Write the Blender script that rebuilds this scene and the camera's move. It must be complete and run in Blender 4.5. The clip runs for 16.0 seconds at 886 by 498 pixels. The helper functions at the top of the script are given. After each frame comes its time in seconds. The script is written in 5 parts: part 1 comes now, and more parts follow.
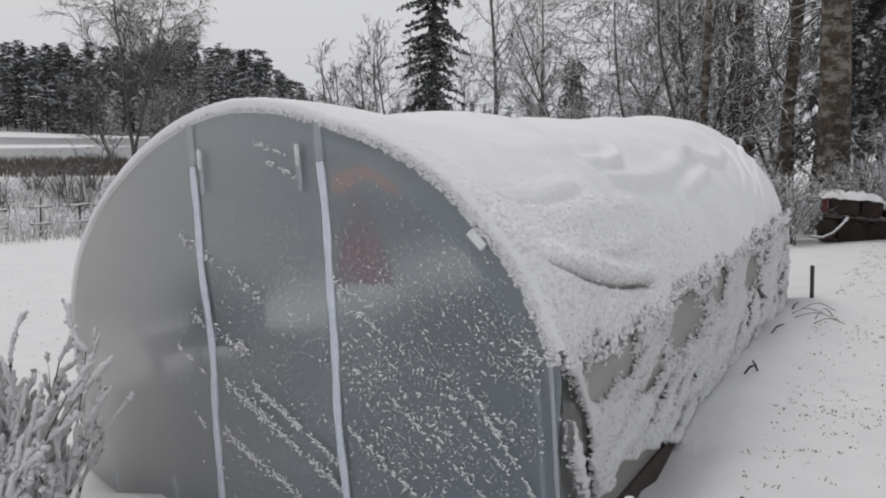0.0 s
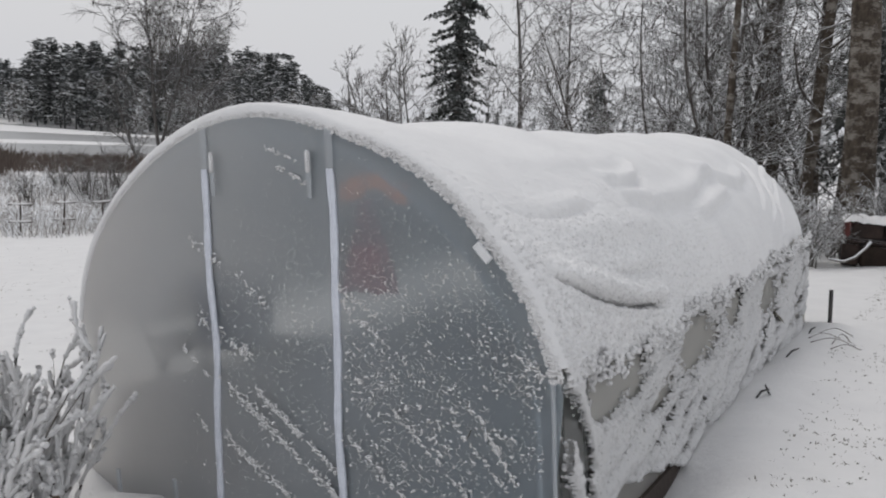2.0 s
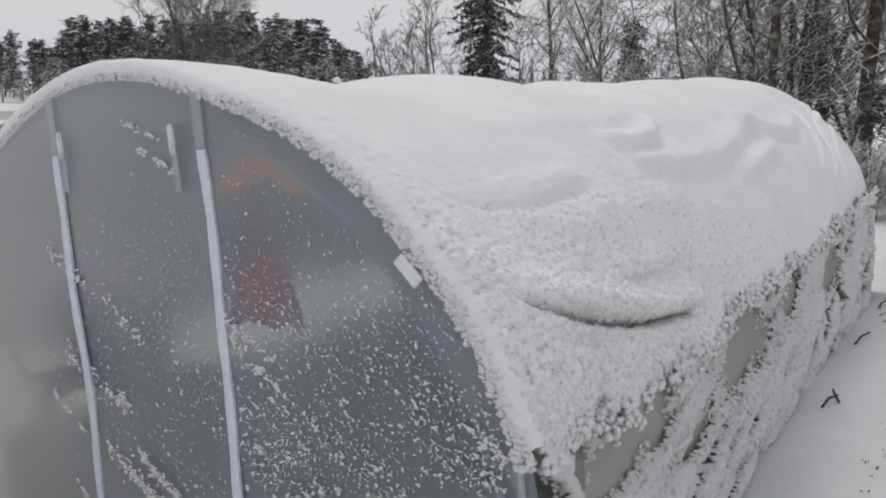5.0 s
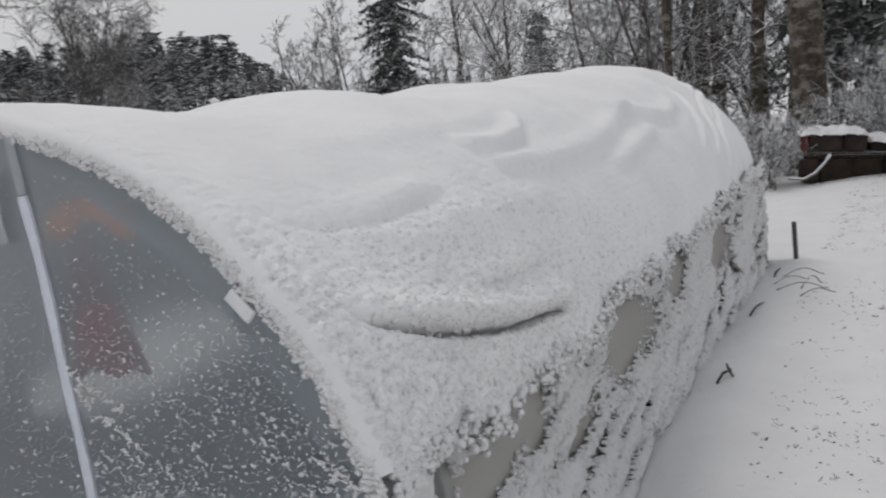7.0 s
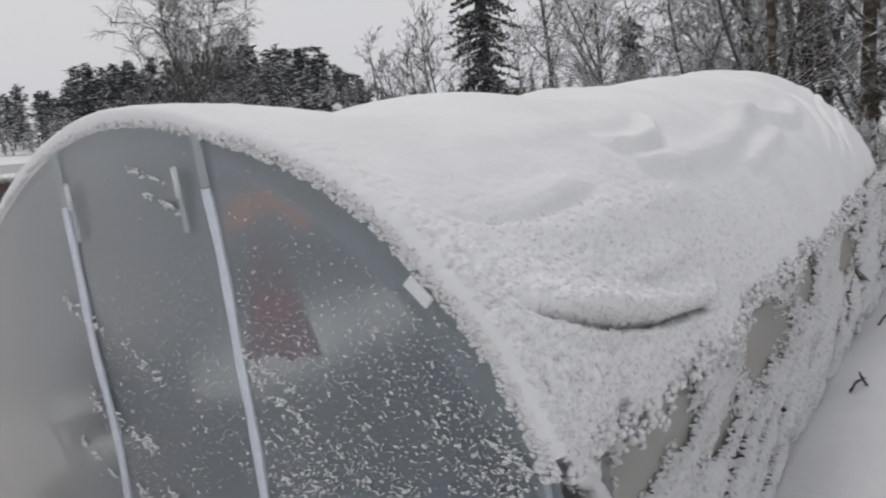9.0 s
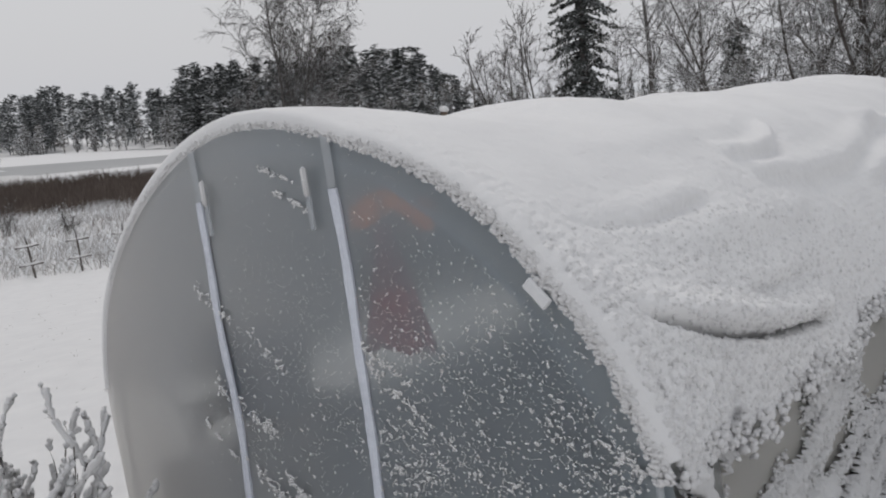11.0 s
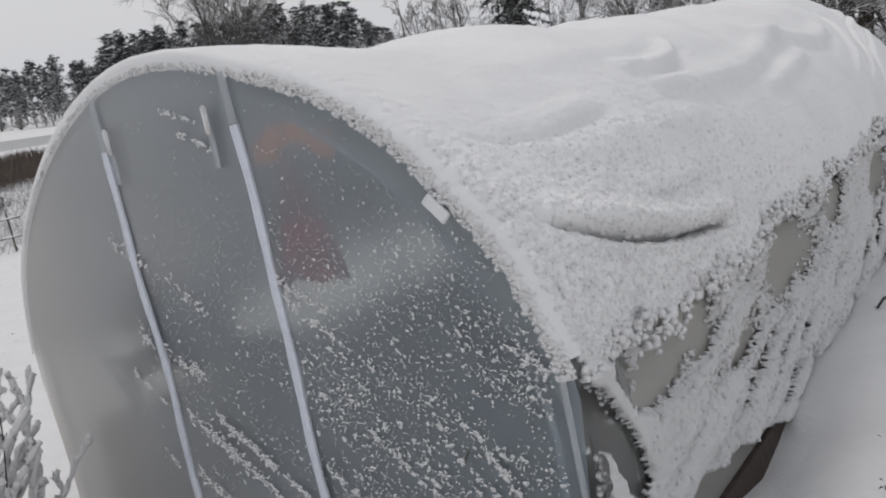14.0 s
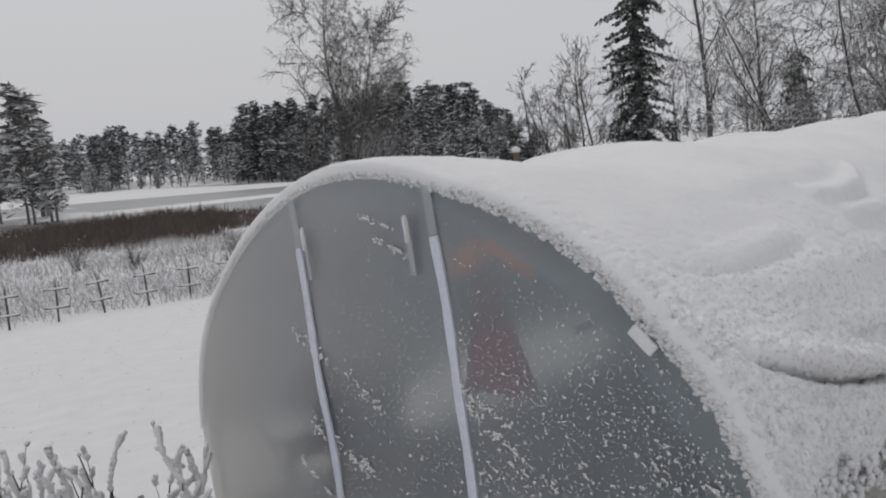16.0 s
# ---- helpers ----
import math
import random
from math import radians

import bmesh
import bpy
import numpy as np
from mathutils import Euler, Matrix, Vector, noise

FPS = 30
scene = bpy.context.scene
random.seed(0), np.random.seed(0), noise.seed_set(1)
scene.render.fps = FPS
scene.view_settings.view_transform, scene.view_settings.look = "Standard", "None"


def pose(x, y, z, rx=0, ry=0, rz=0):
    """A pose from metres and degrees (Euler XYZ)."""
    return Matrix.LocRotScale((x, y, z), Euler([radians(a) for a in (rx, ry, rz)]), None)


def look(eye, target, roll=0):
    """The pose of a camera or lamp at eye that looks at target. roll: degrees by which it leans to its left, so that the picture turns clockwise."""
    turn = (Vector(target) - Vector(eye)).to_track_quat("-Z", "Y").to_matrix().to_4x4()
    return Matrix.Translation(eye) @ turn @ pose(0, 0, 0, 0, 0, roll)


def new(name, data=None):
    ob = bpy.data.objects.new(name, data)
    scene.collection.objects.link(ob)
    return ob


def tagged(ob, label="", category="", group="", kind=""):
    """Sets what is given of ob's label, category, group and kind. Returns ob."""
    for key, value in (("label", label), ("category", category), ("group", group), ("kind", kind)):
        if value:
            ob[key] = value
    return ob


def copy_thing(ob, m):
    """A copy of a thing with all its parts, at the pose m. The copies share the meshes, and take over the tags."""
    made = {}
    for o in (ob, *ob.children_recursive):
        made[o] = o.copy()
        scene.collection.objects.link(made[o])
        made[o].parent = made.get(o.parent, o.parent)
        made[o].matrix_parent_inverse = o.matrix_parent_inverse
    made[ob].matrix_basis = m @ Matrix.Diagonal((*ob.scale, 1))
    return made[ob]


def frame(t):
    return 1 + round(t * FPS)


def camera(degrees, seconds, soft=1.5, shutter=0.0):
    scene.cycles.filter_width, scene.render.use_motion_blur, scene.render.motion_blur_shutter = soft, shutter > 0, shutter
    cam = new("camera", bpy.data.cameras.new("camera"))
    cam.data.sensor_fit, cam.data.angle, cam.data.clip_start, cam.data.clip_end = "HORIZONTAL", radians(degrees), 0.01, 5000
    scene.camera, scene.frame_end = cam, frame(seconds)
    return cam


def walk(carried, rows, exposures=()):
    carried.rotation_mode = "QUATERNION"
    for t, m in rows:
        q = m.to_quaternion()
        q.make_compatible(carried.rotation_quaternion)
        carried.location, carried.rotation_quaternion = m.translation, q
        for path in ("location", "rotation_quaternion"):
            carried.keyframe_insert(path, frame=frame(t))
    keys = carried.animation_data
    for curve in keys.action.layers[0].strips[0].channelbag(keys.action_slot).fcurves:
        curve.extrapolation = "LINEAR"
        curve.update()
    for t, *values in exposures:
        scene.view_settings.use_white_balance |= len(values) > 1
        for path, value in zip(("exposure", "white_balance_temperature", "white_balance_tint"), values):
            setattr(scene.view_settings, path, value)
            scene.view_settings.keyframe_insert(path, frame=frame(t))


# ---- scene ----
cam = camera(56.5, 16.0, soft=2.0, shutter=0.35)
METRES, EYE, TILT, LEAN, TURN = 3.0, 1.67, -4.2, -4.6, 0.0
ROWS = [
    (0.0, 0.0, 0.0, 0.0, -0.32, -5.04, 3.65),
    (0.5, -0.0037, -0.0052, 0.0036, -0.06, -4.91, 3.54),
    (1.0, -0.0139, -0.0057, 0.0056, 0.44, -4.73, 3.47),
    (1.5, -0.0214, -0.0026, 0.0015, 1.17, -4.54, 2.66),
    (2.0, 0.0195, 0.0105, 0.0023, 1.22, -4.34, 1.68),
    (2.5, 0.0746, 0.0646, -0.0157, 1.13, -4.48, 1.34),
    (3.0, 0.1134, 0.1533, -0.0245, 1.33, -6.6, 1.79),
    (3.5, 0.1051, 0.2624, -0.006, 2.44, -7.14, 2.8),
    (4.0, 0.1118, 0.3342, 0.01, 2.86, -7.03, 2.95),
    (6.5, 0.1968, 0.4416, 0.0164, 2.67, -7.01, 8.82),
    (7.0, 0.2241, 0.4368, 0.0209, -1.62, -7.49, 9.37),
    (7.5, 0.239, 0.4298, 0.0244, -5.04, -7.77, 9.9),
    (8.0, 0.2118, 0.4247, 0.0273, -5.31, -7.48, 9.57),
    (8.5, 0.1717, 0.4171, 0.0203, -1.18, -6.77, 9.17),
    (9.0, 0.1438, 0.4083, 0.0196, 4.33, -5.87, 9.29),
    (9.5, 0.1281, 0.4027, 0.0188, 7.57, -5.46, 9.26),
    (12.0, 0.1208, 0.3595, 0.0317, 11.16, -4.34, 8.02),
    (12.5, 0.1308, 0.3545, 0.0272, 11.15, -4.11, 8.0),
    (13.0, 0.1498, 0.3601, 0.0116, 9.47, -4.47, 9.19),
    (13.5, 0.1509, 0.36, -0.0131, 7.52, -7.87, 11.15),
    (14.0, 0.1631, 0.3637, -0.0116, 6.71, -8.75, 11.96),
    (14.5, 0.1455, 0.3704, 0.0016, 6.7, -8.79, 12.25),
    (15.0, 0.1224, 0.3867, 0.0293, 11.94, -6.3, 13.05),
    (15.5, 0.0928, 0.3727, 0.044, 14.56, -3.91, 11.63),
    (16.0, 0.0788, 0.3372, 0.0519, 14.56, -1.99, 8.63),
]
walk(cam, [(t, pose(0, 0, EYE, TILT, LEAN, TURN) @ pose(METRES * x, METRES * y, METRES * z, 90 + pitch, roll, yaw)) for t, x, y, z, yaw, pitch, roll in ROWS], [(0.0, 0.22), (4.0, 0.26), (7.5, 0.14), (9.0, 0.22), (9.5, 0.18), (12.5, 0.1), (14.0, 0.2), (15.0, 0.13), (16.0, 0.0)])

# the garden slopes down towards the river: SLOPE carries the level plan onto that slope
SLOPE = pose(0, 0, EYE, TILT, LEAN, 0) @ pose(0, 0, -EYE)
TUNNEL = SLOPE @ pose(-0.911, 4.075, 0, 0, 0, -30)      # x across, y along the tunnel, z up its hoops

# ---- light ----
world = bpy.data.worlds.new("world")
scene.world = world
world.use_nodes = True
wn, wl = world.node_tree.nodes, world.node_tree.links
bg = wn["Background"]
sky = wn.new("ShaderNodeTexSky")
sky.sky_type, sky.sun_disc, sky.sun_elevation, sky.sun_rotation = "NISHITA", False, radians(55), radians(-35)
sky.air_density, sky.dust_density = 2.0, 6.0
dim = wn.new("ShaderNodeVectorMath")
dim.operation = "SCALE"
dim.inputs["Scale"].default_value = 0.05
cover = wn.new("ShaderNodeMix")
cover.data_type, cover.inputs["Factor"].default_value = "RGBA", 0.86
cover.inputs["B"].default_value = (0.592, 0.602, 0.636, 1)   # closed cloud cover
wl.new(sky.outputs["Color"], dim.inputs[0])
wl.new(dim.outputs["Vector"], cover.inputs["A"])
wl.new(cover.outputs["Result"], bg.inputs["Color"])
bg.inputs["Strength"].default_value = 1.0
sun = new("sun", bpy.data.lights.new("sun", "SUN"))
sun.data.energy, sun.data.angle, sun.data.color = 0.6, radians(25), (1.0, 0.96, 0.92)
sun.matrix_world = look((-14, 26, 40), (0, 6, 0))


# ---- materials ----
class Nodes:
    def __init__(self, name):
        self.mat = bpy.data.materials.new(name)
        self.mat.use_nodes = True
        self.t = self.mat.node_tree
        self.bsdf = self.t.nodes["Principled BSDF"]
        self.out = self.t.nodes["Material Output"]

    def add(self, kind, **inputs):
        n = self.t.nodes.new(kind)
        for key, value in inputs.items():
            n.inputs[key.replace("_", " ")].default_value = value
        return n

    def link(self, a, b):
        self.t.links.new(a, b)

    def coords(self, kind="Object"):
        return self.add("ShaderNodeTexCoord").outputs[kind]

    def noise(self, scale, detail=4.0, rough=0.6, stretch=(1, 1, 1), kind="Object"):
        m = self.add("ShaderNodeMapping")
        m.inputs["Scale"].default_value = stretch
        self.link(self.coords(kind), m.inputs["Vector"])
        n = self.add("ShaderNodeTexNoise", Scale=scale, Detail=detail, Roughness=rough)
        self.link(m.outputs["Vector"], n.inputs["Vector"])
        return n.outputs["Fac"]

    def ramp(self, fac, stops):
        r = self.add("ShaderNodeValToRGB")
        while len(r.color_ramp.elements) < len(stops):
            r.color_ramp.elements.new(0.5)
        for e, (at, col) in zip(r.color_ramp.elements, stops):
            e.position, e.color = at, (*col, 1) if len(col) == 3 else col
        self.link(fac, r.inputs["Fac"])
        return r.outputs["Color"]

    def mix(self, fac, a, b):
        m = self.add("ShaderNodeMix")
        m.data_type = "RGBA"
        for sock, v in (("Factor", fac), ("A", a), ("B", b)):
            if hasattr(v, "is_linked"):
                self.link(v, m.inputs[sock])
            else:
                m.inputs[sock].default_value = v if sock == "Factor" else (*v, 1)
        return m.outputs["Result"]

    def math(self, op, a, b=0.0):
        m = self.add("ShaderNodeMath")
        m.operation = op
        for i, v in enumerate((a, b)):
            if hasattr(v, "is_linked"):
                self.link(v, m.inputs[i])
            else:
                m.inputs[i].default_value = v
        return m.outputs[0]

    def bump(self, height, strength, distance, after=None):
        b = self.add("ShaderNodeBump", Strength=strength, Distance=distance)
        self.link(height, b.inputs["Height"])
        if after is not None:
            self.link(after, b.inputs["Normal"])
        return b.outputs["Normal"]

    def finish(self, color=None, rough=0.7, normal=None, metal=0.0, spec=0.5):
        b = self.bsdf
        if color is not None:
            if hasattr(color, "is_linked"):
                self.link(color, b.inputs["Base Color"])
            else:
                b.inputs["Base Color"].default_value = (*color, 1)
        if hasattr(rough, "is_linked"):
            self.link(rough, b.inputs["Roughness"])
        else:
            b.inputs["Roughness"].default_value = rough
        b.inputs["Metallic"].default_value = metal
        b.inputs["Specular IOR Level"].default_value = spec
        if normal is not None:
            self.link(normal, b.inputs["Normal"])
        return self.mat


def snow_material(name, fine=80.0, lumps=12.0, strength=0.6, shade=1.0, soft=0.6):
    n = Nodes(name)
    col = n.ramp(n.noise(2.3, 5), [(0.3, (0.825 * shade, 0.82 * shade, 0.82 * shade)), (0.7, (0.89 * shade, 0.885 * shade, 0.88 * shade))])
    low = n.bump(n.noise(lumps, 5, 0.6), soft, 0.05)
    high = n.bump(n.noise(fine, 6, 0.7), strength, 0.02, low)
    return n.finish(col, 0.75, high, spec=0.2)


def plain(name, dark, light, scale=12.0, rough=0.7, metal=0.0, bump=0.3, stretch=(1, 1, 1)):
    n = Nodes(name)
    f = n.noise(scale, 6, 0.65, stretch)
    g = n.noise(scale * 6, 3, 0.6, stretch)
    col = n.mix(n.math("MULTIPLY", g, 0.35), n.ramp(f, [(0.3, dark), (0.7, light)]), dark)
    return n.finish(col, rough, n.bump(f, bump, 0.01), metal)


def snowed(name, dark, light, scale=6.0, start=0.25, full=0.65, stretch=(1, 1, 1), bands=None):
    """A dark surface with fresh snow lying on all that faces up."""
    n = Nodes(name)
    col = n.ramp(n.noise(scale, 6, 0.7, stretch), [(0.32, dark), (0.68, light)])
    if bands:
        col = n.mix(n.ramp(n.noise(bands[0], 5, 0.75, (1.2, 1.2, 2.2)), [(0.49, (0, 0, 0)), (0.60, (1, 1, 1))]), col, bands[1])
    sep = n.add("ShaderNodeSeparateXYZ")
    n.link(n.add("ShaderNodeNewGeometry").outputs["Normal"], sep.inputs[0])
    up = n.math("ADD", sep.outputs["Z"], n.math("MULTIPLY", n.math("SUBTRACT", n.noise(3.1, 4, 0.7), 0.5), 1.1))
    lying = n.ramp(up, [(start, (0, 0, 0)), (full, (1, 1, 1))])
    return n.finish(n.mix(lying, col, (0.83, 0.845, 0.86)), 0.8, n.bump(n.noise(scale * 5, 5), 0.4, 0.01), spec=0.2)


def film_material(name, haze, tint, gloss=0.07, streak=(1, 1, 1), through_share=0.5, lean=0.0, lit_tint=None):
    """Hazy greenhouse film, fogged with condensation in patches; can be painted brighter to one side."""
    n = Nodes(name)
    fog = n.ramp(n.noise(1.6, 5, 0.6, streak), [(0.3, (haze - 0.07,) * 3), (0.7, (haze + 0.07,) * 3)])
    # haze slope across the film, painting in the brighter west of the interior
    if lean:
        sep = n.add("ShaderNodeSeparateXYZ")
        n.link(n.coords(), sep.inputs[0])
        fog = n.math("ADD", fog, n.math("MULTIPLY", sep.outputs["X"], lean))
    relief = n.bump(n.noise(3.0, 4, 0.5, streak), 0.25, 0.03)
    blend = None
    if lit_tint:
        # two spots made clearer, so that tub and red cloth show through
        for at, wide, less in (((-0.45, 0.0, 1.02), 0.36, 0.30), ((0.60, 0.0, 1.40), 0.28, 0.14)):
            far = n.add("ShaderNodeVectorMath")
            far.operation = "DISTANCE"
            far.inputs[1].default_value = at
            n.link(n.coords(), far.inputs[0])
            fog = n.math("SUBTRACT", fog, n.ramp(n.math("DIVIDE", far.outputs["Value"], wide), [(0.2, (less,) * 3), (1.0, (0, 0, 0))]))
        # west tint to east tint: light from the west wall put into colour
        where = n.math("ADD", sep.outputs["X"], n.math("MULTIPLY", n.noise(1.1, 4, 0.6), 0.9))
        blend = n.mix(n.ramp(n.math("ADD", n.math("MULTIPLY", where, 0.4), 0.35), [(0.0, (0, 0, 0)), (1.0, (1, 1, 1))]), lit_tint, tint)
    dif = n.add("ShaderNodeBsdfDiffuse", Color=(*tint, 1))
    tra = n.add("ShaderNodeBsdfTranslucent", Color=(*tint, 1))
    clr = n.add("ShaderNodeBsdfRefraction", Color=(0.93, 0.95, 0.96, 1), Roughness=0.75, IOR=1.075)
    glo = n.add("ShaderNodeBsdfGlossy", Color=(1, 1, 1, 1), Roughness=0.28)
    for s in (dif, tra, glo):
        n.link(relief, s.inputs["Normal"])
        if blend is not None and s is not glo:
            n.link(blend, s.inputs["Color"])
    a, b, c = (n.add("ShaderNodeMixShader") for _ in range(3))
    a.inputs[0].default_value = through_share
    n.link(dif.outputs[0], a.inputs[1])
    n.link(tra.outputs[0], a.inputs[2])
    n.link(fog, b.inputs[0])
    n.link(clr.outputs[0], b.inputs[1])
    n.link(a.outputs[0], b.inputs[2])
    c.inputs[0].default_value = gloss
    n.link(b.outputs[0], c.inputs[1])
    n.link(glo.outputs[0], c.inputs[2])
    n.link(c.outputs[0], n.out.inputs["Surface"])
    return n.mat


SNOW = snow_material("fresh_snow", 110.0, 26.0, 0.35, 0.96, 0.16)
SNOW_GROUND = snow_material("trodden_snow", 30.0, 2.5, 0.6, 0.87)
# wall snow: frost grey, darkened further for the shade on the wall
SNOW_WALL = snow_material("rimed_shaded_snow", 90.0, 30.0, 0.4, 0.74, 0.2)
SNOW_ROUGH = snow_material("clumped_snow", 90.0, 30.0, 0.4, 0.89, 0.2)
# front film painted lighter and warmer on its brighter-lit west side
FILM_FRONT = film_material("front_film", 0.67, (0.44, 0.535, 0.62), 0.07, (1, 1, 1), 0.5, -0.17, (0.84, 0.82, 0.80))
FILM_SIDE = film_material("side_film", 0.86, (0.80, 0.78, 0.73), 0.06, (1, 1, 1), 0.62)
# end film darkened to keep light out; no snow lies on it
FILM_END = film_material("dimmed_end_film", 0.95, (0.36, 0.36, 0.36), 0.04, (1, 1, 1), 0.2)
FILM_CLEAR = film_material("clear_skirt", 0.25, (0.5, 0.51, 0.5), 0.10)
ZIP = plain("white_zip", (0.60, 0.63, 0.70), (0.74, 0.77, 0.84), 30, 0.5)
WHITE = plain("white_plastic", (0.68, 0.69, 0.70), (0.8, 0.8, 0.8), 20, 0.45)
STRIP = film_material("clear_strip", 0.62, (0.62, 0.65, 0.68), 0.10)
STEEL = plain("galvanised_steel", (0.30, 0.31, 0.32), (0.42, 0.43, 0.44), 20, 0.45, 0.8)
IRON = plain("dark_iron", (0.035, 0.034, 0.034), (0.07, 0.065, 0.06), 20, 0.7)
SOIL = plain("garden_soil", (0.075, 0.058, 0.05), (0.16, 0.12, 0.10), 7, 0.95, 0, 0.9)
# dark wood for boards that stand in for shade low on the tunnel
DARKWOOD = plain("shade_wood", (0.035, 0.026, 0.022), (0.075, 0.056, 0.047), 9, 0.85, 0, 0.5, (6, 6, 1))
WOOD = plain("weathered_wood", (0.09, 0.065, 0.05), (0.20, 0.15, 0.11), 9, 0.85, 0, 0.5, (6, 6, 1))
BLUE = plain("blue_plastic", (0.006, 0.02, 0.055), (0.012, 0.035, 0.09), 6, 0.45)
RED = plain("red_cloth", (0.17, 0.012, 0.02), (0.31, 0.022, 0.032), 14, 0.9)
MAROON = plain("maroon_cloth", (0.09, 0.008, 0.016), (0.16, 0.012, 0.024), 14, 0.9)
ORANGE = plain("orange_cloth", (0.62, 0.16, 0.03), (0.80, 0.26, 0.05), 10, 0.9)
GREEN = plain("green_wire", (0.03, 0.10, 0.07), (0.05, 0.15, 0.10), 10, 0.6)
DRY = snowed("dry_stems", (0.07, 0.05, 0.04), (0.16, 0.12, 0.09), 9, 0.3, 0.7)
TUFT = plain("withered_grass", (0.09, 0.08, 0.06), (0.20, 0.18, 0.14), 8, 0.9)
REED = snowed("withered_reeds", (0.085, 0.066, 0.056), (0.19, 0.155, 0.135), 0.5, 0.75, 1.0)
WEED = snowed("frosted_weeds", (0.30, 0.28, 0.265), (0.60, 0.59, 0.58), 0.9, 0.0, 0.35)
TWIG = snowed("snowy_bark", (0.055, 0.049, 0.044), (0.14, 0.124, 0.113), 4, 0.18, 0.6)
BARE = snowed("bare_bark", (0.075, 0.068, 0.064), (0.16, 0.148, 0.14), 4, 0.5, 0.95)
FROST = snowed("frosted_twigs", (0.10, 0.09, 0.082), (0.24, 0.225, 0.21), 3, 0.0, 0.45)
BIRCH = snowed("birch_bark", (0.030, 0.023, 0.018), (0.10, 0.08, 0.062), 9, 0.55, 0.95, (1, 1, 0.5), (2.0, (0.22, 0.20, 0.175)))
NEEDLE = snowed("spruce_needles", (0.055, 0.06, 0.057), (0.12, 0.126, 0.116), 2, 0.45, 0.95)
# pine colours lifted towards grey: distance haze painted in under the snow
PINE = snowed("hazed_snowy_pine", (0.085, 0.092, 0.09), (0.17, 0.176, 0.175), 0.12, 0.5, 1.6)
DARKPINE = snowed("hazed_dark_pine", (0.066, 0.070, 0.068), (0.125, 0.129, 0.126), 0.12, 0.6, 1.9)
ICE = plain("river_ice", (0.23, 0.235, 0.24), (0.34, 0.345, 0.35), 0.05, 0.35, 0, 0.05, (0.4, 2, 1))
STONE = snowed("dark_planter", (0.018, 0.014, 0.013), (0.055, 0.038, 0.032), 5, 0.6, 0.95)
BROWN = snowed("brown_planter", (0.018, 0.013, 0.010), (0.045, 0.032, 0.025), 5, 0.6, 0.95)
REDDISH = snowed("reddish_planter", (0.09, 0.03, 0.028), (0.14, 0.055, 0.05), 5, 0.6, 0.95)
PLASTER = plain("beige_boards", (0.42, 0.38, 0.28), (0.55, 0.50, 0.38), 2, 0.8, 0, 0.3, (1, 1, 8))


# ---- building helpers ----
def mesh(name, verts, faces, mat, parent=None, smooth=False, m=None, label=""):
    me = bpy.data.meshes.new(name)
    me.from_pydata([tuple(v) for v in verts], [], [tuple(f) for f in faces])
    me.materials.append(mat)
    if smooth:
        me.polygons.foreach_set("use_smooth", [True] * len(me.polygons))
    me.update()
    ob = new(name, me)
    if parent:
        ob.parent = parent
    if m is not None:
        ob.matrix_local = m
    if label:
        ob["label"] = label
    return ob


def part(name, bm, mat, parent=None, label="", smooth=False, m=None):
    me = bpy.data.meshes.new(name)
    bm.to_mesh(me)
    bm.free()
    me.materials.append(mat)
    if smooth:
        me.polygons.foreach_set("use_smooth", [True] * len(me.polygons))
    ob = new(name, me)
    if parent:
        ob.parent = parent
    if m is not None:
        ob.matrix_local = m
    if label:
        ob["label"] = label
    return ob


def thing(name, m, label, category, group=""):
    ob = new(name)
    ob.empty_display_size = 0.2
    ob.matrix_world = m
    return tagged(ob, label, category, group)


def box(sx, sy, sz, bevel=0.004, at=(0, 0, 0), segs=1):
    """A bevelled box that stands on z = at.z."""
    bm = bmesh.new()
    bmesh.ops.create_cube(bm, size=1.0)
    for v in bm.verts:
        v.co = Vector((v.co.x * sx + at[0], v.co.y * sy + at[1], (v.co.z + 0.5) * sz + at[2]))
    if bevel:
        bmesh.ops.bevel(bm, geom=list(bm.edges), offset=bevel, segments=segs, affect="EDGES")
    return bm


def hashed(ix, iy, seed):
    h = (ix * 374761393 + iy * 668265263 + seed * 1442695041) & 0x7FFFFFFF
    h = ((h ^ (h >> 13)) * 1274126177) & 0x7FFFFFFF
    return ((h ^ (h >> 16)) & 0xFFFF) / 65535.0


def vnoise(x, y, seed=0):
    """Smooth value noise in -1..1 over arrays."""
    x, y = np.asarray(x, float), np.asarray(y, float)
    ix, iy = np.floor(x).astype(np.int64), np.floor(y).astype(np.int64)
    fx, fy = x - ix, y - iy
    fx, fy = fx * fx * (3 - 2 * fx), fy * fy * (3 - 2 * fy)
    a, b = hashed(ix, iy, seed), hashed(ix + 1, iy, seed)
    c, d = hashed(ix, iy + 1, seed), hashed(ix + 1, iy + 1, seed)
    return 2 * ((a * (1 - fx) + b * fx) * (1 - fy) + (c * (1 - fx) + d * fx) * fy) - 1


def fbm(x, y, seed=0, octaves=4, gain=0.5):
    total, amp = 0.0, 1.0
    for i in range(octaves):
        total = total + amp * vnoise(x * 2 ** i, y * 2 ** i, seed + 17 * i)
        amp *= gain
    return total


def smooth(a, b, x):
    t = np.clip((np.asarray(x, float) - a) / (b - a), 0, 1)
    return t * t * (3 - 2 * t)


def grid_faces(nx, ny):
    i, j = np.meshgrid(np.arange(nx - 1), np.arange(ny - 1), indexing="ij")
    a = (i * ny + j).ravel()
    return np.stack([a, a + ny, a + ny + 1, a + 1], 1)


